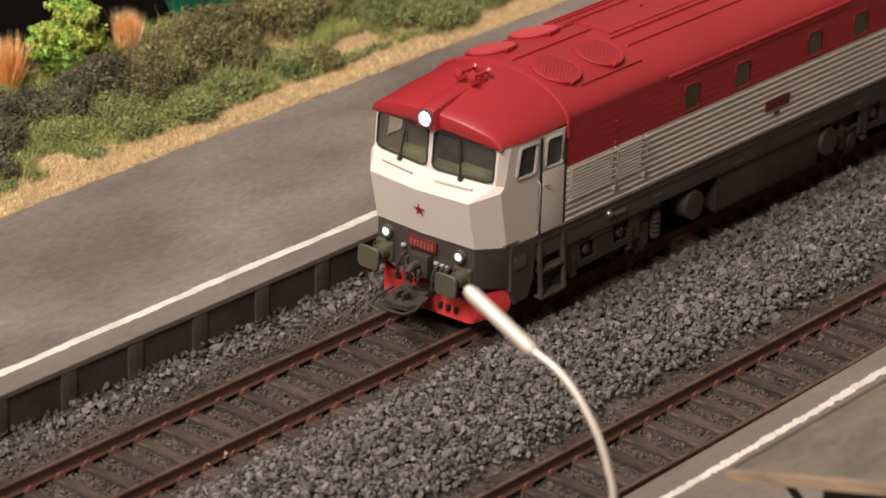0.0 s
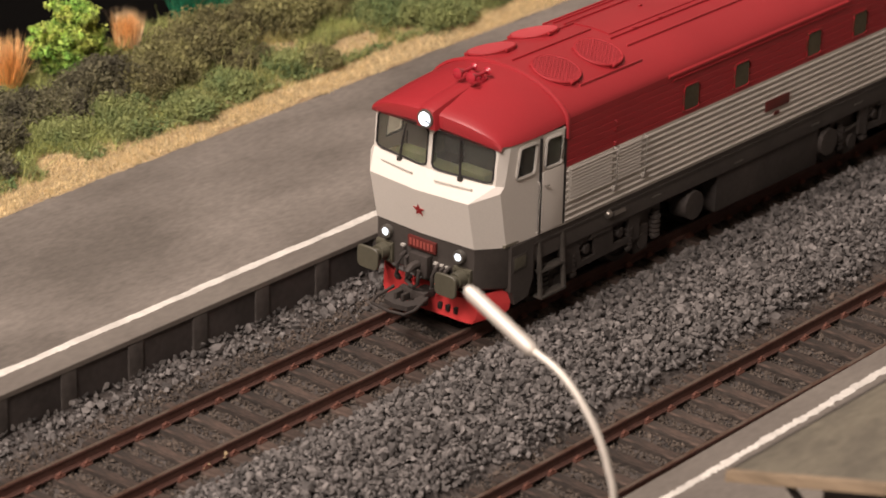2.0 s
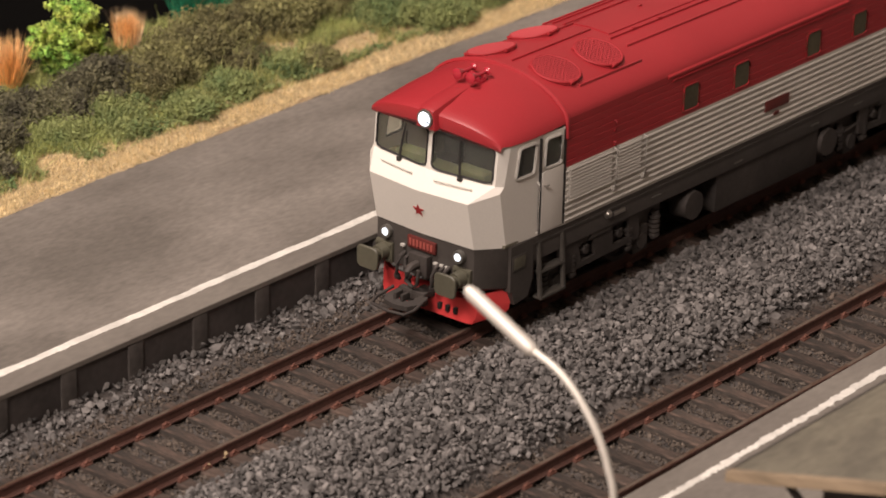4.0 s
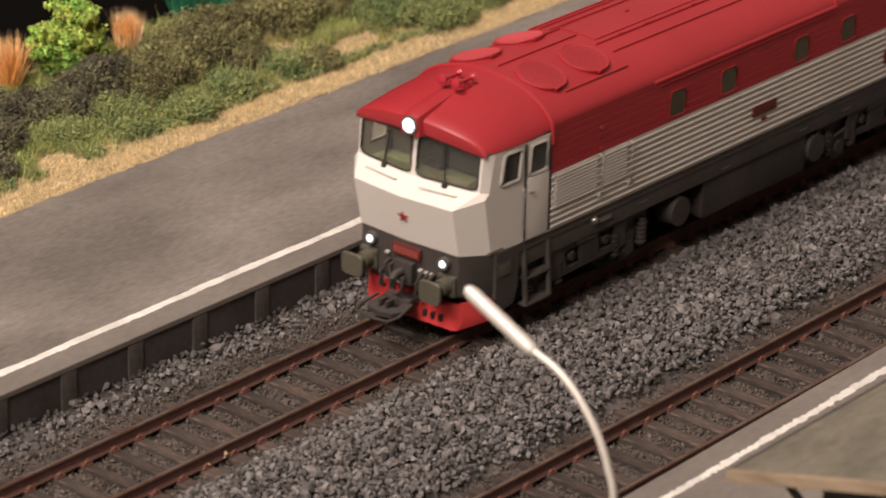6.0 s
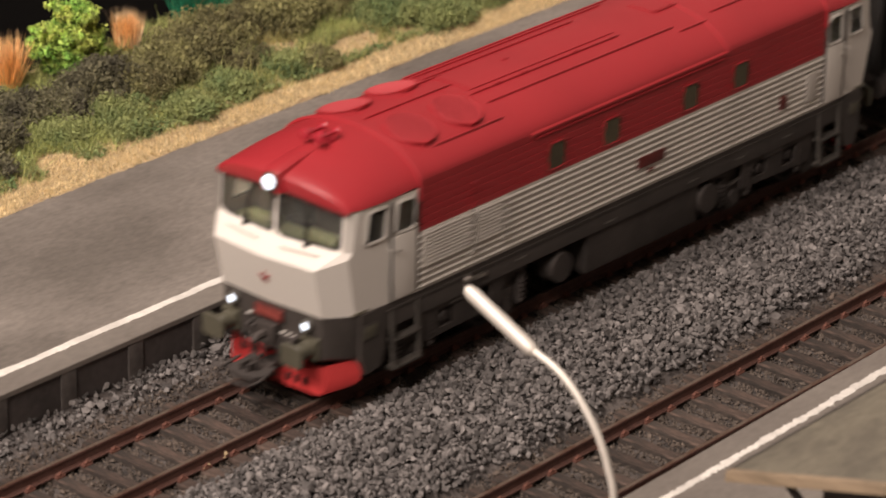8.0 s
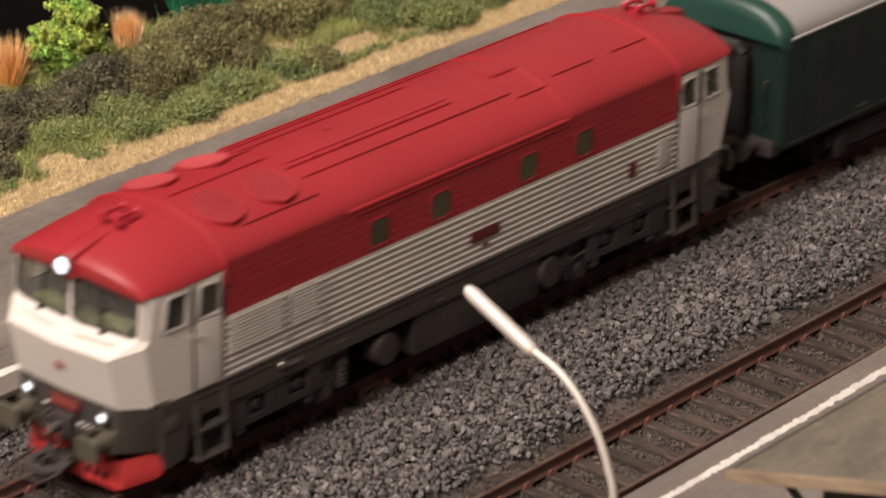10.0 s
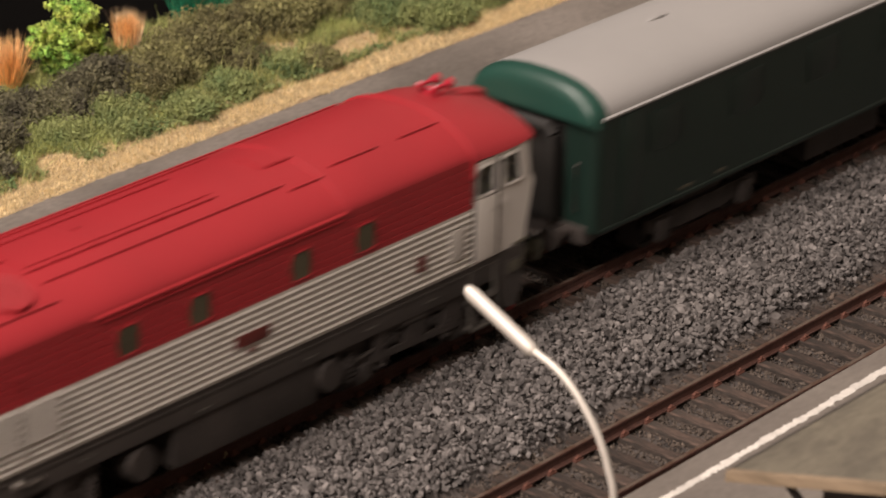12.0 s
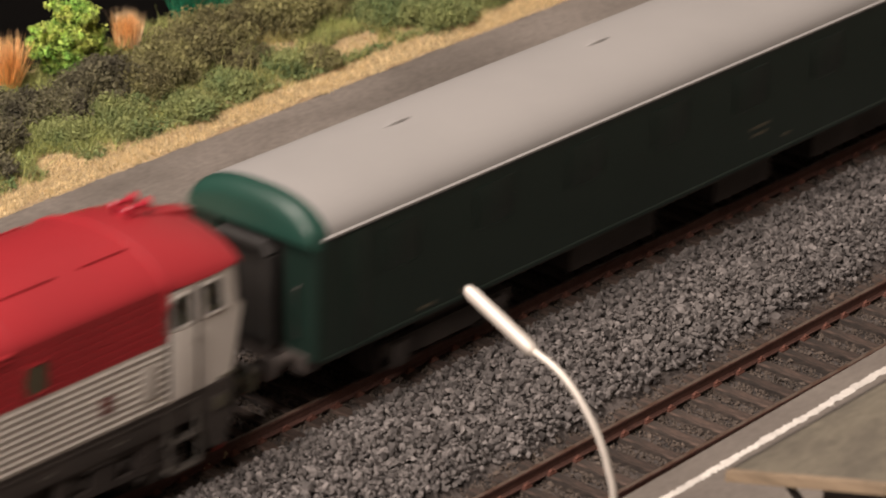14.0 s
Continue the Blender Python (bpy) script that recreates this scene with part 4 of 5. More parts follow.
    for x in (7.3, 20.8):
        for s in (1, -1):
            y = s * 8.3
            slope = (roof_z(abs(y) + 1) - roof_z(abs(y) - 1)) / 2 * s
            m = Matrix.Translation((-HALF + x, y, roof_z(y) + 0.02)) @ Matrix.Rotation(math.atan(slope), 4, "X")
            bm = nb()
            cyl(bm, (0, 0, -1.2), (0, 0, 0.12), 5.1, 5.0, 36)
            bmesh.ops.transform(bm, matrix=m, verts=bm.verts)
            fan = part("roof_fan", bm, RED_FAN, roof, "round red fan opening under wire mesh")
            bm = nb()
            tube(bm, [(4.95 * math.cos(a), 4.95 * math.sin(a), 0.18) for a in [2 * math.pi * k / 36 for k in range(38)]], 0.26, 6)
            for k in range(-6, 7):
                c = k * 0.74
                half = math.sqrt(max(0.01, 4.85 ** 2 - c * c))
                for ang in (0.6, 2.17):
                    ca, sa = math.cos(ang), math.sin(ang)
                    pts = [(c * -sa + t * ca, c * ca + t * sa, 0.24 + (0.07 if ang > 1 else 0)) for t in (-half, half)]
                    tube(bm, pts, 0.14, 4)
            for ang in (0.3, 2.4, 4.5):
                box(bm, 5.0 * math.cos(ang) - 0.45, 5.0 * math.cos(ang) + 0.45, 5.0 * math.sin(ang) - 0.45, 5.0 * math.sin(ang) + 0.45, -0.2, 0.4, 0.1)
            bmesh.ops.transform(bm, matrix=m, verts=bm.verts)
            part("fan_mesh", bm, RED_FAN, fan, "red wire fan mesh")
    for x in (-22.0, 27.0):
        for s in (1, -1):
            part("air_reservoir", cyl(nb(), (x, s * 13.0, 9.6), (x, s * 17.2, 9.6), 3.3, 3.1, 20), BLACK, loco, "dark round air reservoir")
    bm = nb()
    box(bm, -13.5, 24.0, -16.4, 16.4, 5.0, 13.9, 0.6)
    part("fuel_tank", bm, BLACK, loco, "dark grey fuel tank")
    bm = nb()
    box(bm, -HALF - 8, HALF + 8, -13.5, 13.5, 12.5, ZB)
    box(bm, -HALF + 0.5, HALF - 0.5, -16.4, 16.4, ZB, 40.5)
    part("frame_core", bm, BLACK, loco)
    wheels = bogie(loco, -51.7) + bogie(loco, 51.7)
    return loco, wheels


# ---- coach ----


def coach():
    L = 281.0
    co = thing("passenger_coach", "dark green coach with pale grey roof coupled behind the locomotive", "coach", at=mm(170.7, 0, 0))
    CH, CE, CP = 16.5, 37.1, 44.1

    def arc(x, edge=CE, peak=CP, hw=CH, n=20):
        pts = []
        for i in range(n + 1):
            a = -math.pi / 2 + math.pi * i / n
            y = hw * math.sin(a)
            pts.append((x, y, edge + (peak - edge) * (1 - (abs(y) / hw) ** 2.5) ** 0.52))
        return pts

    bm = nb()
    loft(bm, [ring(bm, arc(x)) for x in np.linspace(4.5, L - 4.5, 8)], closed=False)
    roof = part("roof", bm, COACH_ROOF, co, "pale grey smooth coach roof")
    for s in (1, -1):
        bm = nb()
        extrude_x(bm, [(s * (CH - 0.1), CE - 0.2), (s * (CH + 0.35), CE - 0.1), (s * (CH + 0.4), CE + 0.35), (s * (CH - 0.3), CE + 0.6)], 3.2, L - 3.2)
        part("roof_gutter", bm, COACH_ROOF, roof, "pale gutter strip")
    for x in (43.4, 105.6, 167.8, 230.0):
        bm = nb()
        top = CP - 0.05
        rows = [ring(bm, [(x + dx, 1.3 - w, top - 0.3), (x + dx, 1.3 - w * 0.8, top + h), (x + dx, 1.3 + w * 0.8, top + h), (x + dx, 1.3 + w, top - 0.3)]) for dx, w, h in ((-3.4, 0.25, 0.05), (-1.6, 0.8, 0.6), (1.6, 0.8, 0.6), (3.4, 0.25, 0.05))]
        loft(bm, rows)
        part("roof_vent", bm, COACH_ROOF, roof, "small raised roof ventilator")
    for end in (0, 1):
        turn = Matrix.Identity(4) if not end else Matrix.Translation((L, 0, 0)) @ Matrix.Rotation(math.pi, 4, "Z")
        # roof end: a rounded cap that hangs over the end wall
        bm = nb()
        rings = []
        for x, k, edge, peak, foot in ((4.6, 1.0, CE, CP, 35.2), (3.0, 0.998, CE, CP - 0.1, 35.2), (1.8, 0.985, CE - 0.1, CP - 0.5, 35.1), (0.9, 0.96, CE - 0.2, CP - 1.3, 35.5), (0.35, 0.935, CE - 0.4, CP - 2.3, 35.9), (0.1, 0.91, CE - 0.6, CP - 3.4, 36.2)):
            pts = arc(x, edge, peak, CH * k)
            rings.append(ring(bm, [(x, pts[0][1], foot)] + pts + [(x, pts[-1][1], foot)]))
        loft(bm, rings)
        part("roof_end", bm, COACH_LIT, co, "green rounded roof end", turn)
        for s in (1, -1):
            bm = nb()
            # End panels take the darker copy, so the locomotive's shade is in their colour.
            extrude_z(bm, [(4.6, s * 15.4), (4.6, s * CH), (3.2, s * CH), (2.1, s * 16.2), (1.4, s * 15.5), (1.2, s * 14.6), (1.2, s * 8.6), (2.2, s * 8.6), (2.2, s * 14.6)], 12.9, 35.3)
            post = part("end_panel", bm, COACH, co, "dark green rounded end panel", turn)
            bm = nb()
            tube(bm, [(1.2, s * 12.0, 17.0), (0.4, s * 12.0, 17.4), (0.4, s * 12.0, 27.0), (1.2, s * 12.0, 27.4)], 0.25, 6)
            part("grab_rail", bm, BLACK, post, "thin dark grab rail", turn)
        # Near-black here is the shade below the roof end, put into the colour.
        part("shade_end_wall", box(nb(), 2.3, 3.0, -14.8, 14.8, 13.0, 40.0), RUBBER, co, "", turn)
        bm = nb()
        for y in (-6.6, 6.6):
            tube(bm, [(-0.6, y, 14.5), (-0.6, y, 32.6)], 1.3, 10)
        tube(bm, [(-0.6, -6.6, 32.6), (-0.6, -5.4, 34.0), (-0.6, 5.4, 34.0), (-0.6, 6.6, 32.6)], 1.3, 10)
        box(bm, 0.0, 2.4, -6.4, 6.4, 14.0, 33.6)
        part("gangway", bm, RUBBER, co, "black rubber gangway", turn)
        bm = nb()
        for s in (1, -1):
            cyl(bm, (0.8, s * 10.06, 12.3), (-4.2, s * 10.06, 12.3), 1.3, 1.2, 14)
            cyl(bm, (-4.2, s * 10.06, 12.3), (-5.2, s * 10.06, 12.3), 2.5, 2.3, 20)
        box(bm, 0.6, 4.0, -14.5, 14.5, 10.2, 14.0, 0.3)
        part("buffer_beam", bm, BLACK, co, "black buffers and beam", turn)
        bm = nb()
        box(bm, -4.5, 6.0, -1.5, 1.5, 5.4, 6.8, 0.3)
        tube(bm, [(-4, -4.5, 6.2), (-7.5, -4.5, 6.4), (-7.5, 4.5, 6.4), (-4, 4.5, 6.2), (-4, -4.5, 6.2)], 0.6, 6)
        part("loop_coupling", bm, BLACK, co, "", turn)
    for s in (1, -1):
        bm = nb()
        a, b = 3.3, L - 3.3
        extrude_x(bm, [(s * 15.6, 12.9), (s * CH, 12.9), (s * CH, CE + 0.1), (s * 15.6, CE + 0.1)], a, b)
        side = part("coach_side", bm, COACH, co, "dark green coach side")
        bm = nb()
        extrude_x(bm, [(s * (CH - 0.1), 12.6), (s * (CH + 0.22), 12.6), (s * (CH + 0.22), 13.3), (s * CH, 13.5)], a, b)
        part("sill_strip", bm, COACH, side, "green sill strip")
        for x in (24, 52, 80, 108, 136, 164, 192, 220, 248):
            spot = lambda u, v, x=x: Vector((x - 6 + 12 * u, s * CH, 25.2 + 9.5 * v))
            bm = nb()
            box(bm, x - 5.6, x + 5.6, s * (CH - 0.3), s * (CH + 0.05), 25.5, 34.5, 0.02)
            w = part("coach_window", bm, SHADE_GLASS, side, "dark coach window")
            part("window_frame", window_seal(spot, (0.03, 0.97, 0.03, 0.97), (0, s, 0), 0.13, 0.03), COACH, w)
        for x in (12.5, 268.5):
            bm = nb()
            box(bm, x - 3.6, x + 3.6, s * CH, s * (CH + 0.15), 13.6, 36.4, 0.05)
            part("coach_door", bm, COACH, side)
        for x, z, w in ((140, 20.6, 3.4), (140, 18.9, 2.6), (32, 14.6, 2.4), (44, 14.6, 1.6), (150, 16.0, 1.4)):
            part("lettering_bar", box(nb(), x - w, x + w, s * CH, s * (CH + 0.06), z - 0.35, z + 0.35), OLIVE, side, "faint pale lettering bar")
        bm = nb()
        extrude_y(bm, [(14, 12.8), (L - 14, 12.8), (L - 14, 10.8), (14, 10.8)], s * 13.5, s * 14.5)
        part("sole_bar", bm, BLACK, co)
    bm = nb()
    box(bm, 4, L - 4, -14.2, 14.2, 10.5, 13.6)
    box(bm, 7.5, L - 7.5, -15.4, 15.4, 13.6, 37.0)
    part("underframe", bm, BLACK, co)
    for x, w in ((95, 14), (140, 10), (182, 16)):
        bm = nb()
        box(bm, x - w, x + w, -13.0, 13.0, 4.6, 10.6, 0.5)
        part("battery_box", bm, BLACK, co)
    wheels = []
    for cx in (42.0, L - 42.0):
        for s in (1, -1):
            bm = nb()
            extrude_y(bm, [(cx - 19, 8.4), (cx + 19, 8.4), (cx + 19, 5.8), (cx + 8, 4.0), (cx - 8, 4.0), (cx - 19, 5.8)], s * 12.4, s * 13.6)
            for ax in (-14.4, 14.4):
                box(bm, cx + ax - 2, cx + ax + 2, s * 13.4, s * 15.0, 3.2, 8.0, 0.4)
            part("bogie_frame", bm, BLACK, co)
        bm = nb()
        box(bm, cx - 8, cx + 8, -12.5, 12.5, 6.5, 10.6)
        part("bogie_bolster", bm, BLACK, co)
        wheels += [wheelset(co, cx + ax, 5.3) for ax in (-14.4, 14.4)]
    return co, wheels


loco, loco_wheels = locomotive()
coach_thing, coach_wheels = coach()

# ---- plants on the embankment ----
BRIGHT = material("bright_leaf_green", (0.22, 0.44, 0.075), 0.8, vary=0.2, grain=400, stain=110, bump=0, island=0.7, second=(0.50, 0.55, 0.12))
OLIVE_LEAF = material("olive_brown_foliage", (0.235, 0.225, 0.09), 0.9, vary=0.2, grain=400, stain=90, bump=0, island=0.4, second=(0.12, 0.108, 0.05))
DEEP_LEAF = material("dark_grey_green_foliage", (0.14, 0.132, 0.075), 0.9, vary=0.2, grain=400, stain=120, bump=0, island=0.4, second=(0.07, 0.065, 0.042))
MID_LEAF = material("mid_green_foliage", (0.25, 0.285, 0.105), 0.9, vary=0.2, grain=400, stain=120, bump=0, island=0.35, second=(0.14, 0.20, 0.075))
TEAL = material("teal_green_fibre", (0.012, 0.17, 0.085), 0.8, vary=0.2, bump=0, island=0.5, second=(0.02, 0.17, 0.07))
STRAW = material("orange_straw_fibre", (0.95, 0.52, 0.17), 0.8, vary=0.15, bump=0, island=0.5, second=(0.97, 0.74, 0.45))
GRASS = material("green_static_grass", (0.38, 0.42, 0.14), 0.85, vary=0.15, grain=300, stain=45, bump=0, island=0.5, second=(0.52, 0.44, 0.19), patch=(0.48, 0.68))
DRY = material("tan_static_grass", (0.70, 0.56, 0.31), 0.9, vary=0.15, grain=300, stain=60, bump=0, island=0.35, second=(0.78, 0.64, 0.37))
TWIG = material("dark_twig", (0.06, 0.045, 0.03), 0.9, vary=0.2, bump=0)


def blades(name, places, heights, width, lean, mat, label, category, seed):
    """Upright tapering blades, three-sided, in one mesh."""
    rng = np.random.default_rng(seed)
    n = len(places)
    p = np.asarray(places)
    a = rng.uniform(0, 2 * math.pi, n)
    side = np.stack([np.cos(a), np.sin(a), np.zeros(n)], -1) * width / 2
    tip = p + np.stack([rng.normal(0, lean, n) * heights, rng.normal(0, lean, n) * heights, heights], -1)
    cross = np.stack([-np.sin(a), np.cos(a), np.zeros(n)], -1) * width / 2
    pts = np.stack([p - side, p + side, p + cross, tip], 1).reshape(-1, 3)
    k = np.arange(n)[:, None] * 4
    faces = np.concatenate([k + np.array([[0, 1, 3]]), k + np.array([[1, 2, 3]]), k + np.array([[2, 0, 3]])])
    return tagged(new(name, poly_mesh(name, pts, faces.tolist(), mat)), label, category, "", "stuff")


def soft_noise(xs, ys, k, off):
    return np.array([noise.noise(Vector((x * k, y * k, off))) for x, y in zip(xs, ys)])


def open_ground(xs, ys):
    """False on the bare tan patches."""
    keep = np.ones(len(xs), bool)
    for x, y, a, b in ((-29, 97, 7, 4.5), (52, 108.5, 7, 3.5), (68, 99.5, 9, 4.0), (84, 98, 6, 2.5)):
        keep &= ((xs - x) / a) ** 2 + ((ys - y) / b) ** 2 > 0.75 + 0.5 * soft_noise(xs, ys, 0.3, 12.0)
    return keep


def meadow():
    rng = np.random.default_rng(21)
    n = 120000
    xs, ys = rng.uniform(-75, 200, n), 88 + 44 * rng.uniform(size=n) ** 1.2
    border = 95.0 + 2.6 * soft_noise(xs, ys * 0, 0.06, 2.0)
    bare = soft_noise(xs, ys, 0.055, 9.0)
    green = open_ground(xs, ys) & (ys > border + rng.normal(0, 0.8, n)) & (bare < 0.30)
    zs = np.array([bank_height(x, y) for x, y in zip(xs, ys)])
    h = rng.uniform(1.4, 3.4, n) * np.clip((ys - border) / 4, 0.4, 1)
    blades("green_grass", np.stack([xs, ys, zs - 0.2], -1)[green], h[green], 0.21, 0.40, GRASS, "green static grass on the embankment", "grass", 22)
    n = 95000
    xs, ys = rng.uniform(-75, 200, n), rng.uniform(85.4, 112, n)
    wave = 87.3 + 1.5 * soft_noise(xs, ys * 0, 0.12, 4.0) + np.abs(rng.normal(0, 0.5, n))
    keep = (ys > wave) & ((ys < 100) | (rng.uniform(size=n) < 0.5))
    xs, ys = xs[keep], ys[keep]
    zs = np.array([bank_height(x, y) for x, y in zip(xs, ys)])
    blades("dry_grass", np.stack([xs, ys, zs - 0.2], -1), rng.uniform(0.5, 1.3, len(xs)), 0.2, 0.6, DRY, "tan dry grass along the platform road", "grass", 23)
    n = 3600
    xs, ys = rng.uniform(-75, 200, n), 94 + 34 * rng.uniform(size=n)
    keep = open_ground(xs, ys)
    xs, ys = xs[keep], ys[keep]
    zs = np.array([bank_height(x, y) for x, y in zip(xs, ys)])
    blades("tall_grass", np.stack([xs, ys, zs], -1), rng.uniform(3.0, 8.0, len(xs)), 0.2, 0.5, GRASS, "sparse tall grass strands between the bushes", "grass", 24)
    # short tufts of mixed flock among the grass
    n = 45000
    xs, ys = rng.uniform(-75, 200, n), 94 + 36 * rng.uniform(size=n) ** 1.3
    keep = open_ground(xs, ys) & (soft_noise(xs, ys, 0.055, 9.0) < 0.26) & (soft_noise(xs, ys, 0.16, 31.0) > -0.1)
    xs, ys = xs[keep], ys[keep]
    zs = np.array([bank_height(x, y) for x, y in zip(xs, ys)]) + rng.uniform(0, 1.6, len(xs))
    scatter("flock_tufts", np.stack([xs, ys, zs], -1), 0.3 * np.exp(rng.normal(0, 0.3, len(xs))), "tetra", MID_LEAF, "mixed green flock among the grass", "grass", 27)


def bush(name, x, y, r, h, mat, seed, label, grain=0.33, dense=0.9, lumps=38, lift=0.0, loose=0.0):
    """Foam foliage: small granules crowded on several lumps, with darker gaps between them."""
    rng = np.random.default_rng(seed)
    z0 = bank_height(x, y) + lift - (0.75 * r if lift else 0)
    pts = []
    for k in range(lumps):
        a, d = rng.uniform(0, 2 * math.pi), r * 0.95 * math.sqrt(rng.uniform())
        lr = r * rng.uniform(0.13, 0.30)
        c = np.array([x + d * math.cos(a), y + d * math.sin(a), z0 + min(lr * 0.5, 1.5) + (h - lr) * rng.uniform(0.0, 1.0) * (1 - 0.55 * (d / r) ** 2)])
        n = int(130 * dense * (lr / 2.0) ** 2 / (grain / 0.62) ** 2) + 40
        v = rng.normal(size=(n, 3))
        v /= np.linalg.norm(v, axis=1)[:, None]
        pts.append(c + v * lr * rng.uniform(max(0.05, 0.6 - 0.3 * loose), 1.28 + 0.75 * loose, (n, 1)) * np.array([1, 1, 0.85]))
    pts = np.concatenate(pts)
    pts = pts[pts[:, 2] > z0 - 0.5]
    ob = scatter(name, pts, grain * np.exp(rng.normal(0, 0.3, len(pts))), "tetra", mat, label, "bush", seed + 1, flat=0.9)
    del ob["kind"]
    return ob


def fibre_tuft(name, x, y, r, h, mat, seed, label, count=650, lean=0.19):
    rng = np.random.default_rng(seed)
    a, d = rng.uniform(0, 2 * math.pi, count), r * np.sqrt(rng.uniform(size=count))
    z0 = bank_height(x, y)
    p = np.stack([x + d * np.cos(a), y + d * np.sin(a), np.full(count, z0 - 0.5)], -1)
    ob = blades(name, p, h * rng.uniform(0.65, 1.05, count), 0.36, lean, mat, label, "grass tuft", seed)
    del ob["kind"]
    return ob


meadow()
G1, G2, G3 = "olive brown foam bush on the embankment", "dark grey green foam bush on the embankment", "low mid-green foam bush in the grass"
for i, (x, y, r, h, kind) in enumerate((
        (-22, 118, 7, 8, 1), (-34, 110, 5.5, 6, 1), (-12, 114, 6, 6, 1), (-2, 108, 5.5, 5, 2), (9, 110, 6.5, 7, 0), (18, 114, 8, 9, 0), (31, 117, 8, 9, 0),
        (1, 116, 7, 8, 1), (41, 119, 8, 9, 0), (38, 109, 6, 5, 0), (55, 122, 8, 9, 0), (62, 118, 8, 8, 0), (72, 118, 8, 8, 0), (84, 118, 8, 8, 1), (12, 99, 5, 4.5, 2),
        (-6, 101, 5, 4, 2), (56, 98.5, 4.2, 4.0, 0), (85, 107, 7, 5.5, 2), (96, 100, 7, 5, 2), (96, 114, 8, 8, 1), (108, 112, 8, 8, 0), (112, 102, 6, 5, 2), (27, 101, 5, 4, 2),
        (-43, 103, 5, 5, 1), (122, 110, 9, 8, 0), (136, 108, 9, 8, 1), 
        (62, 126, 7, 8, 1), (78, 126, 7, 8, 0), (-20, 106, 5, 4.5, 2), (44, 102, 5, 4, 2))):
    tagged(bush("bush", x, y, r * (1.08 if kind < 2 else 1.15), h * (0.7 + 0.45 * ((i * 37) % 10) / 10 if kind < 2 else 0.6), (OLIVE_LEAF, DEEP_LEAF, MID_LEAF)[kind], 100 + i * 3, (G1, G2, G3)[kind], (0.29, 0.29, 0.24)[kind], 0.62, loose=(1.0, 1.0, 1.5)[kind]), group="bushes on the embankment")
leafy = thing("leafy_bush", "tall bright yellow-green leafy bush on the embankment", "bush", at=mm(2.5, 126.5, bank_height(2.5, 126.5)))
bm = nb()
tube(bm, [(0, 0, -1), (0.3, 0, 5), (-0.5, 0.4, 11), (0.4, 0.2, 16)], [0.9, 0.7, 0.5, 0.2], 8)
for a, d, z in ((0.4, 6, 9), (2.2, 6.5, 8), (3.6, 6, 11), (5.0, 6.5, 7)):
    tube(bm, [(0, 0, z - 4), (d * 0.5 * math.cos(a), d * 0.5 * math.sin(a), z - 1.5), (d * math.cos(a), d * math.sin(a), z)], [0.5, 0.35, 0.15], 6)
part("stem", bm, TWIG, leafy, "thin dark stem")
rnd = random.Random(77)
for k in range(46):
    a, tilt, far = rnd.uniform(0, 2 * math.pi), rnd.uniform(-1.0, 1.0), rnd.uniform(0.15, 1.0) ** 0.5
    flat = math.sqrt(max(0.0, 1 - tilt * tilt))
    dx, dy, z = 9.2 * far * flat * math.cos(a), 4.8 * far * flat * math.sin(a), 7.4 + 8.2 * far * tilt
    clump = bush("leaf_clump", 2.0 + dx, 126.5 + dy, rnd.uniform(1.6, 3.0), rnd.uniform(2.6, 4.6), BRIGHT, 330 + k * 3, "", 0.33, 0.22, 10, z + 1.5, 2.0)
    clump.parent = leafy
    clump.matrix_parent_inverse = mm(2.5, 126.5, bank_height(2.5, 126.5)).inverted()
    del clump["category"]
fibre_tuft("straw_tuft", -12.5, 130, 2.2, 13.0, STRAW, 310, "upright tuft of orange straw fibres")
fibre_tuft("straw_tuft", 22.5, 128, 2.6, 10.0, STRAW, 311, "upright tuft of orange straw fibres", lean=0.14)
fibre_tuft("teal_tuft", 45, 127.5, 5.0, 12.0, TEAL, 312, "dense tuft of teal green fibres", 900, 0.2)
# White stub added in place of a small bright spot of unknown kind.
bm = nb()
cyl(bm, (-19.5, 131, bank_height(-19.5, 131)), (-19.5, 131, bank_height(-19.5, 131) + 2.2), 1.4, 1.2, 12)
bmesh.ops.create_icosphere(bm, subdivisions=2, radius=1.3, matrix=Matrix.Translation((-19.5, 131, bank_height(-19.5, 131) + 2.4)))
tagged(new("white_spot_stub", finish(bm, "white_spot_stub", LINE)), "small white stub added for a bright spot behind the straw tuft", "marker")

scatter("paint_flecks", np.array([(-88.6, -10.0, -1.3), (-89.6, -10.4, -1.5), (-93.4, -10.2, -1.6), (-95.0, -10.5, -1.7)]), np.array([0.75, 0.45, 0.5, 0.35]), "ico", EARTH,
        "pale tan flecks of scatter beside the rail", "debris", 401)

# ---- platform lamp ----


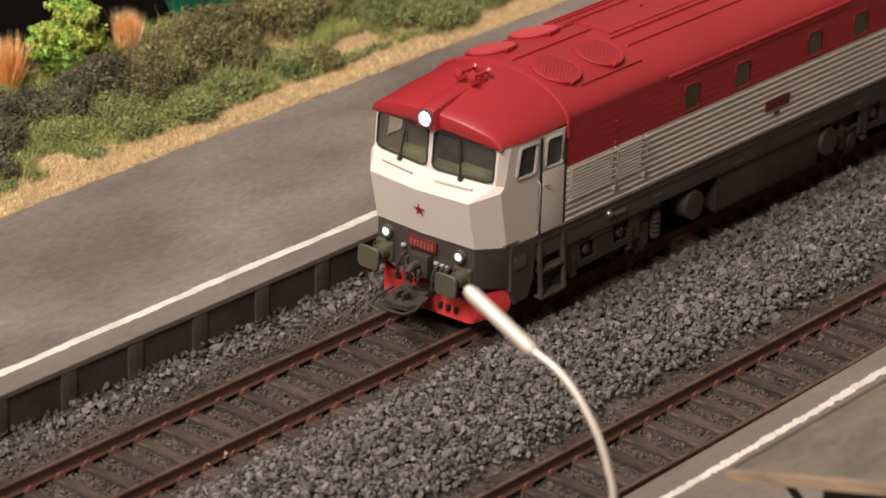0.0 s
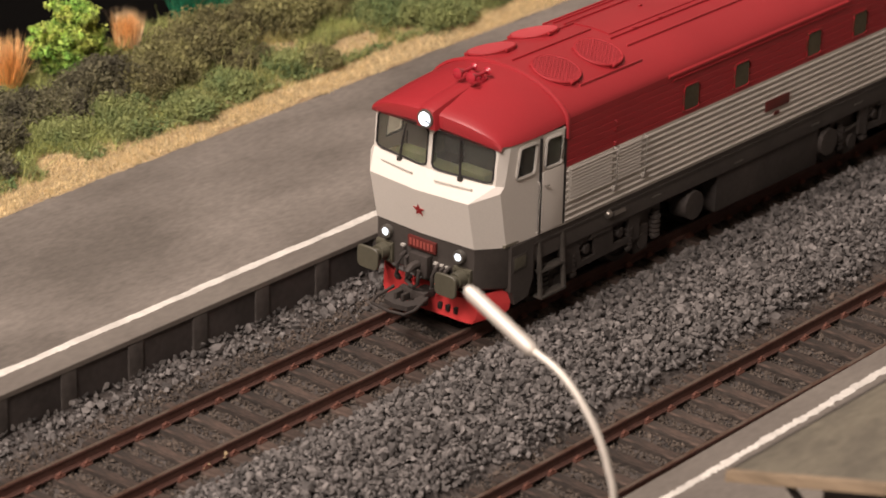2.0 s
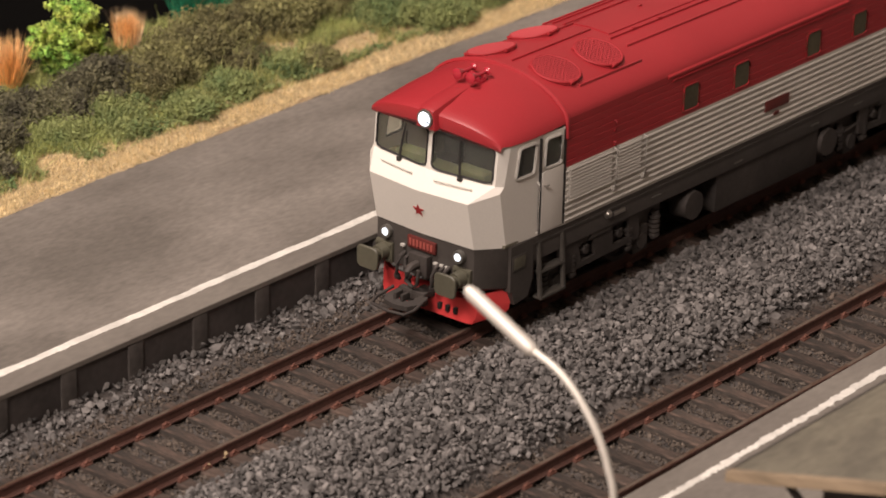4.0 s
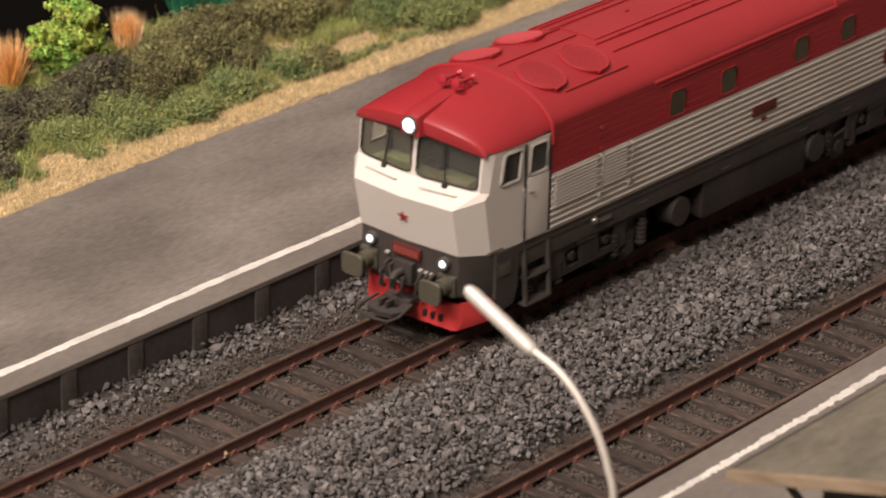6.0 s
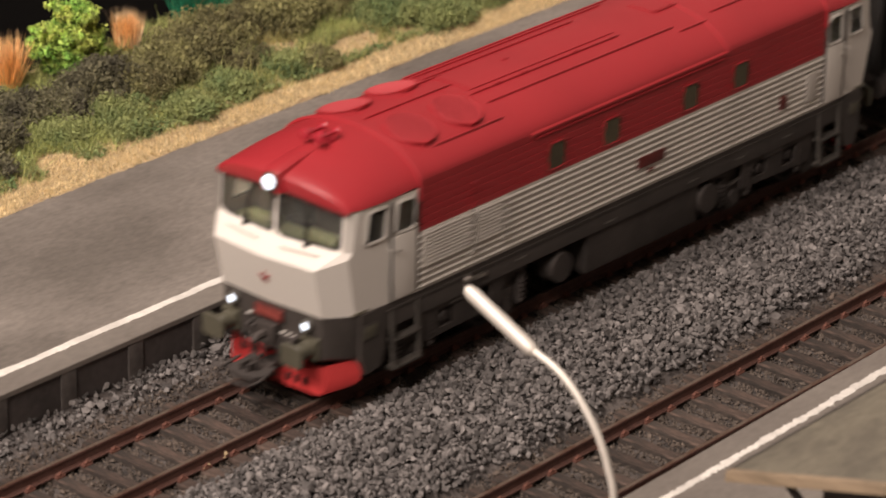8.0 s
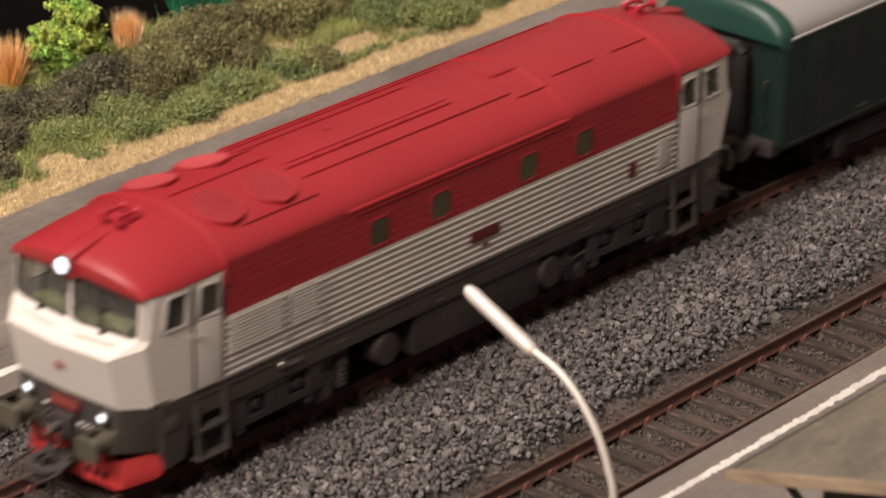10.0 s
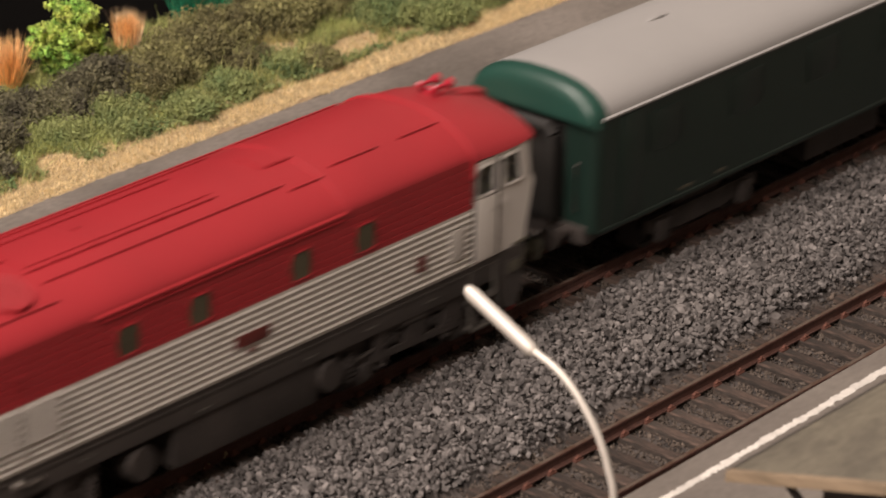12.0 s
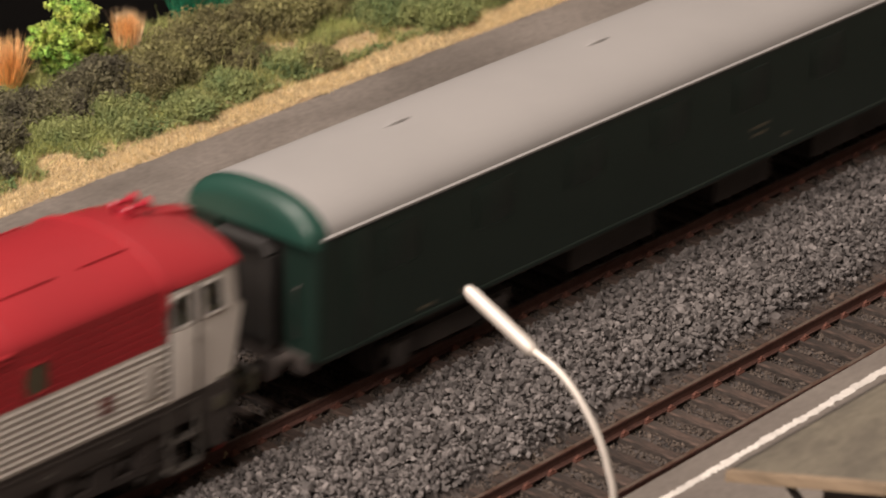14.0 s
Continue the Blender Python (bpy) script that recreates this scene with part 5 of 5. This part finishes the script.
def platform_lamp():
    la = thing("platform_lamp", "curved silver platform lamp with a slim head on the near platform", "street lamp", at=mm(-117.5, -120.4, PZ2))
    z = lambda v: v - PZ2
    path = [(0, 0, 0), (0, 0, z(30)), (0, 0.1, z(40)), (0, 1.4, z(44.6)), (0, 3.2, z(48.8)), (0, 5.6, z(52.3)), (0, 8.6, z(55.5)), (0, 12.2, z(58.0)), (0, 17.4, z(59.8))]
    fine = []
    for i in range(len(path) - 1):
        p0, p1, p2, p3 = [Vector(path[min(max(i + k, 0), len(path) - 1)]) for k in (-1, 0, 1, 2)]
        for t in (0, 0.25, 0.5, 0.75):
            fine.append(0.5 * ((2 * p1) + (p2 - p0) * t + (2 * p0 - 5 * p1 + 4 * p2 - p3) * t * t + (3 * p1 - p0 - 3 * p2 + p3) * t ** 3))
    fine.append(Vector(path[-1]))
    bm = nb()
    tube(bm, fine, [0.60 + 0.02 * i / len(fine) for i in range(len(fine))], 12)
    part("pole", bm, LAMP_PAINT, la, "thin curved silver pole")
    bm = nb()
    cyl(bm, (0, 0, 0), (0, 0, 2.2), 2.2, 1.6, 16)
    part("base", bm, LAMP_PAINT, la)
    bm = nb()
    a, b = Vector((0, 16.8, z(59.5))), Vector((0, 30.6, z(66.0)))
    d = b - a
    tube(bm, [a, a + d * 0.03, a + d * 0.12, a + d * 0.5, a + d * 0.9, a + d * 0.97, b], [0.9, 1.1, 1.2, 1.22, 1.2, 0.95, 0.4], 14)
    head = part("lamp_head", bm, LAMP_PAINT, la, "slim tubular silver lamp head")
    bm = nb()
    tube(bm, [a + d * 0.15 - Vector((0, 0, 0.6)), a + d * 0.9 - Vector((0, 0, 0.5))], 0.6, 8)
    part("diffuser", bm, SILVER, head)
    return la


platform_lamp()

# ---- platform shelter, of which the roof's corner is seen ----


def shelter():
    sh = thing("platform_shelter", "wooden platform shelter with a khaki flat roof on the near platform", "shelter", at=mm(-98.8, -128.5, PZ2))
    z0 = 40 - PZ2
    lift = lambda y: z0 + 0.27 * -y
    bm = nb()
    loft(bm, [ring(bm, [(x, y, lift(y) + dz) for y, dz in ((0, -0.4), (0, 0.4), (-48, 0.4), (-48, -0.4))]) for x in (0.9, 120)])
    part("roof_sheet", bm, SLAB, sh, "khaki green roofing felt")
    bm = nb()
    loft(bm, [ring(bm, [(x, y, lift(y) + dz) for y, dz in ((0.4, -1.3), (0.4, 0.5), (-48, 0.5), (-48, -1.3))]) for x in (-0.4, 0.9)])
    part("end_board", bm, WOOD, sh, "pale bare wooden fascia board")
    # Added dark strip: the low roof edge's shade, made as a part.
    bm = nb()
    loft(bm, [ring(bm, [(x, y, z0 + dz) for y, dz in ((0.05, -1.6), (0.75, -1.5), (0.75, 0.25), (0.05, 0.45))]) for x in (1.0, 120)])
    part("edge_shade_strip", bm, DARK, sh, "dark grey strip standing for shade along the low roof edge")
    for x in (12, 62, 108):
        bm = nb()
        loft(bm, [ring(bm, [(x + dx, y, lift(y) + dz) for dx, dz in ((-0.9, -2.6), (0.9, -2.6), (0.9, -0.4), (-0.9, -0.4))]) for y in (-4, -47)])
        part("rafter", bm, WOOD, sh, "bare wooden rafter")
    for x in (12, 62, 108):
        bm = nb()
        box(bm, x - 1.2, x + 1.2, -32, -29.6, 0, lift(-31) - 2.0, 0.2)
        part("post", bm, DARK, sh, "dark shelter post")
    bm = nb()
    tube(bm, [(4, -7, lift(-7) - 1.0), (4, -31, 12)], 0.7, 6)
    part("strut", bm, BLACK, sh, "dark diagonal strut")
    # Both black sheets below are added to stand for the shelter's shaded inside.
    bm = nb()
    box(bm, 8, 112, -38, -35.5, 0, lift(-38) - 1.0)
    part("shade_rear_wall", bm, BLACK, sh, "added dark rear sheet for the shade inside the shelter")
    bm = nb()
    loft(bm, [ring(bm, [(x, -14, 0), (x, -36, 0), (x, -36, lift(-36) - 1.0), (x, -14, lift(-14) - 1.0)]) for x in (5.5, 6.5)])
    part("shade_end_wall", bm, BLACK, sh, "added dark sheet for the shade under the shelter roof")
    return sh


shelter()

# ---- unseen housings and rods, added behind both lights ----
for lamp_name, spot_from, spot_to, watts in LIGHTS:
    body = thing("added_fixture", "flat white housing added out of view behind a light", "light fixture", at=look(spot_from, spot_to))
    bm = nb()
    box(bm, -240, 240, -150, 150, 12, 32, 4)
    part("housing", bm, LINE, body)
    up = body.matrix_world.to_3x3().inverted() @ Vector((0, 0, 1))
    for side in (-1, 1):
        foot = Vector((side * 200, 0, 25))
        rise = 1700 - (body.matrix_world @ (foot * MM)).z / MM
        part("hanging_rod", cyl(nb(), foot, foot + up * rise, 5, 5, 8), STEEL, body)

# ---- movement ----
RUN = ((0.0, 0.0), (2.0, -0.1), (4.0, -0.2), (5.0, -0.35), (5.5, -1.2), (6.0, -4.75), (6.5, -10.9), (7.0, -19.5), (7.5, -31.0), (8.0, -44.0), (8.5, -57.2), (9.0, -70.3),
       (9.5, -83.3), (10.0, -96.4), (10.5, -110.2), (11.0, -126.1), (11.5, -143.0), (12.0, -161.1), (12.5, -180.5), (13.0, -200.4), (13.5, -221.8), (14.0, -243.5))


def run_at(t):
    ts, ds = [r[0] for r in RUN], [r[1] for r in RUN]
    i = min(max(int(np.searchsorted(ts, t)) - 1, 0), len(ts) - 2)
    grad = np.gradient(ds, ts)
    h = ts[i + 1] - ts[i]
    u = (t - ts[i]) / h
    return ((2 * u ** 3 - 3 * u ** 2 + 1) * ds[i] + (u ** 3 - 2 * u ** 2 + u) * h * grad[i]
            + (-2 * u ** 3 + 3 * u ** 2) * ds[i + 1] + (u ** 3 - u ** 2) * h * grad[i + 1])


def motions():
    times = [k / 10 for k in range(141)]
    for ob, x in ((loco, AT0), (coach_thing, 170.7)):
        walk(ob, [(t, mm(x + run_at(t), 0, 0)) for t in times])
    for wheels, r in ((loco_wheels, 5.75), (coach_wheels, 5.3)):
        for w in wheels:
            at = w.matrix_basis.translation.copy()
            walk(w, [(t, Matrix.Translation(at) @ Matrix.Rotation(run_at(t) / r, 4, "Y")) for t in times])


motions()
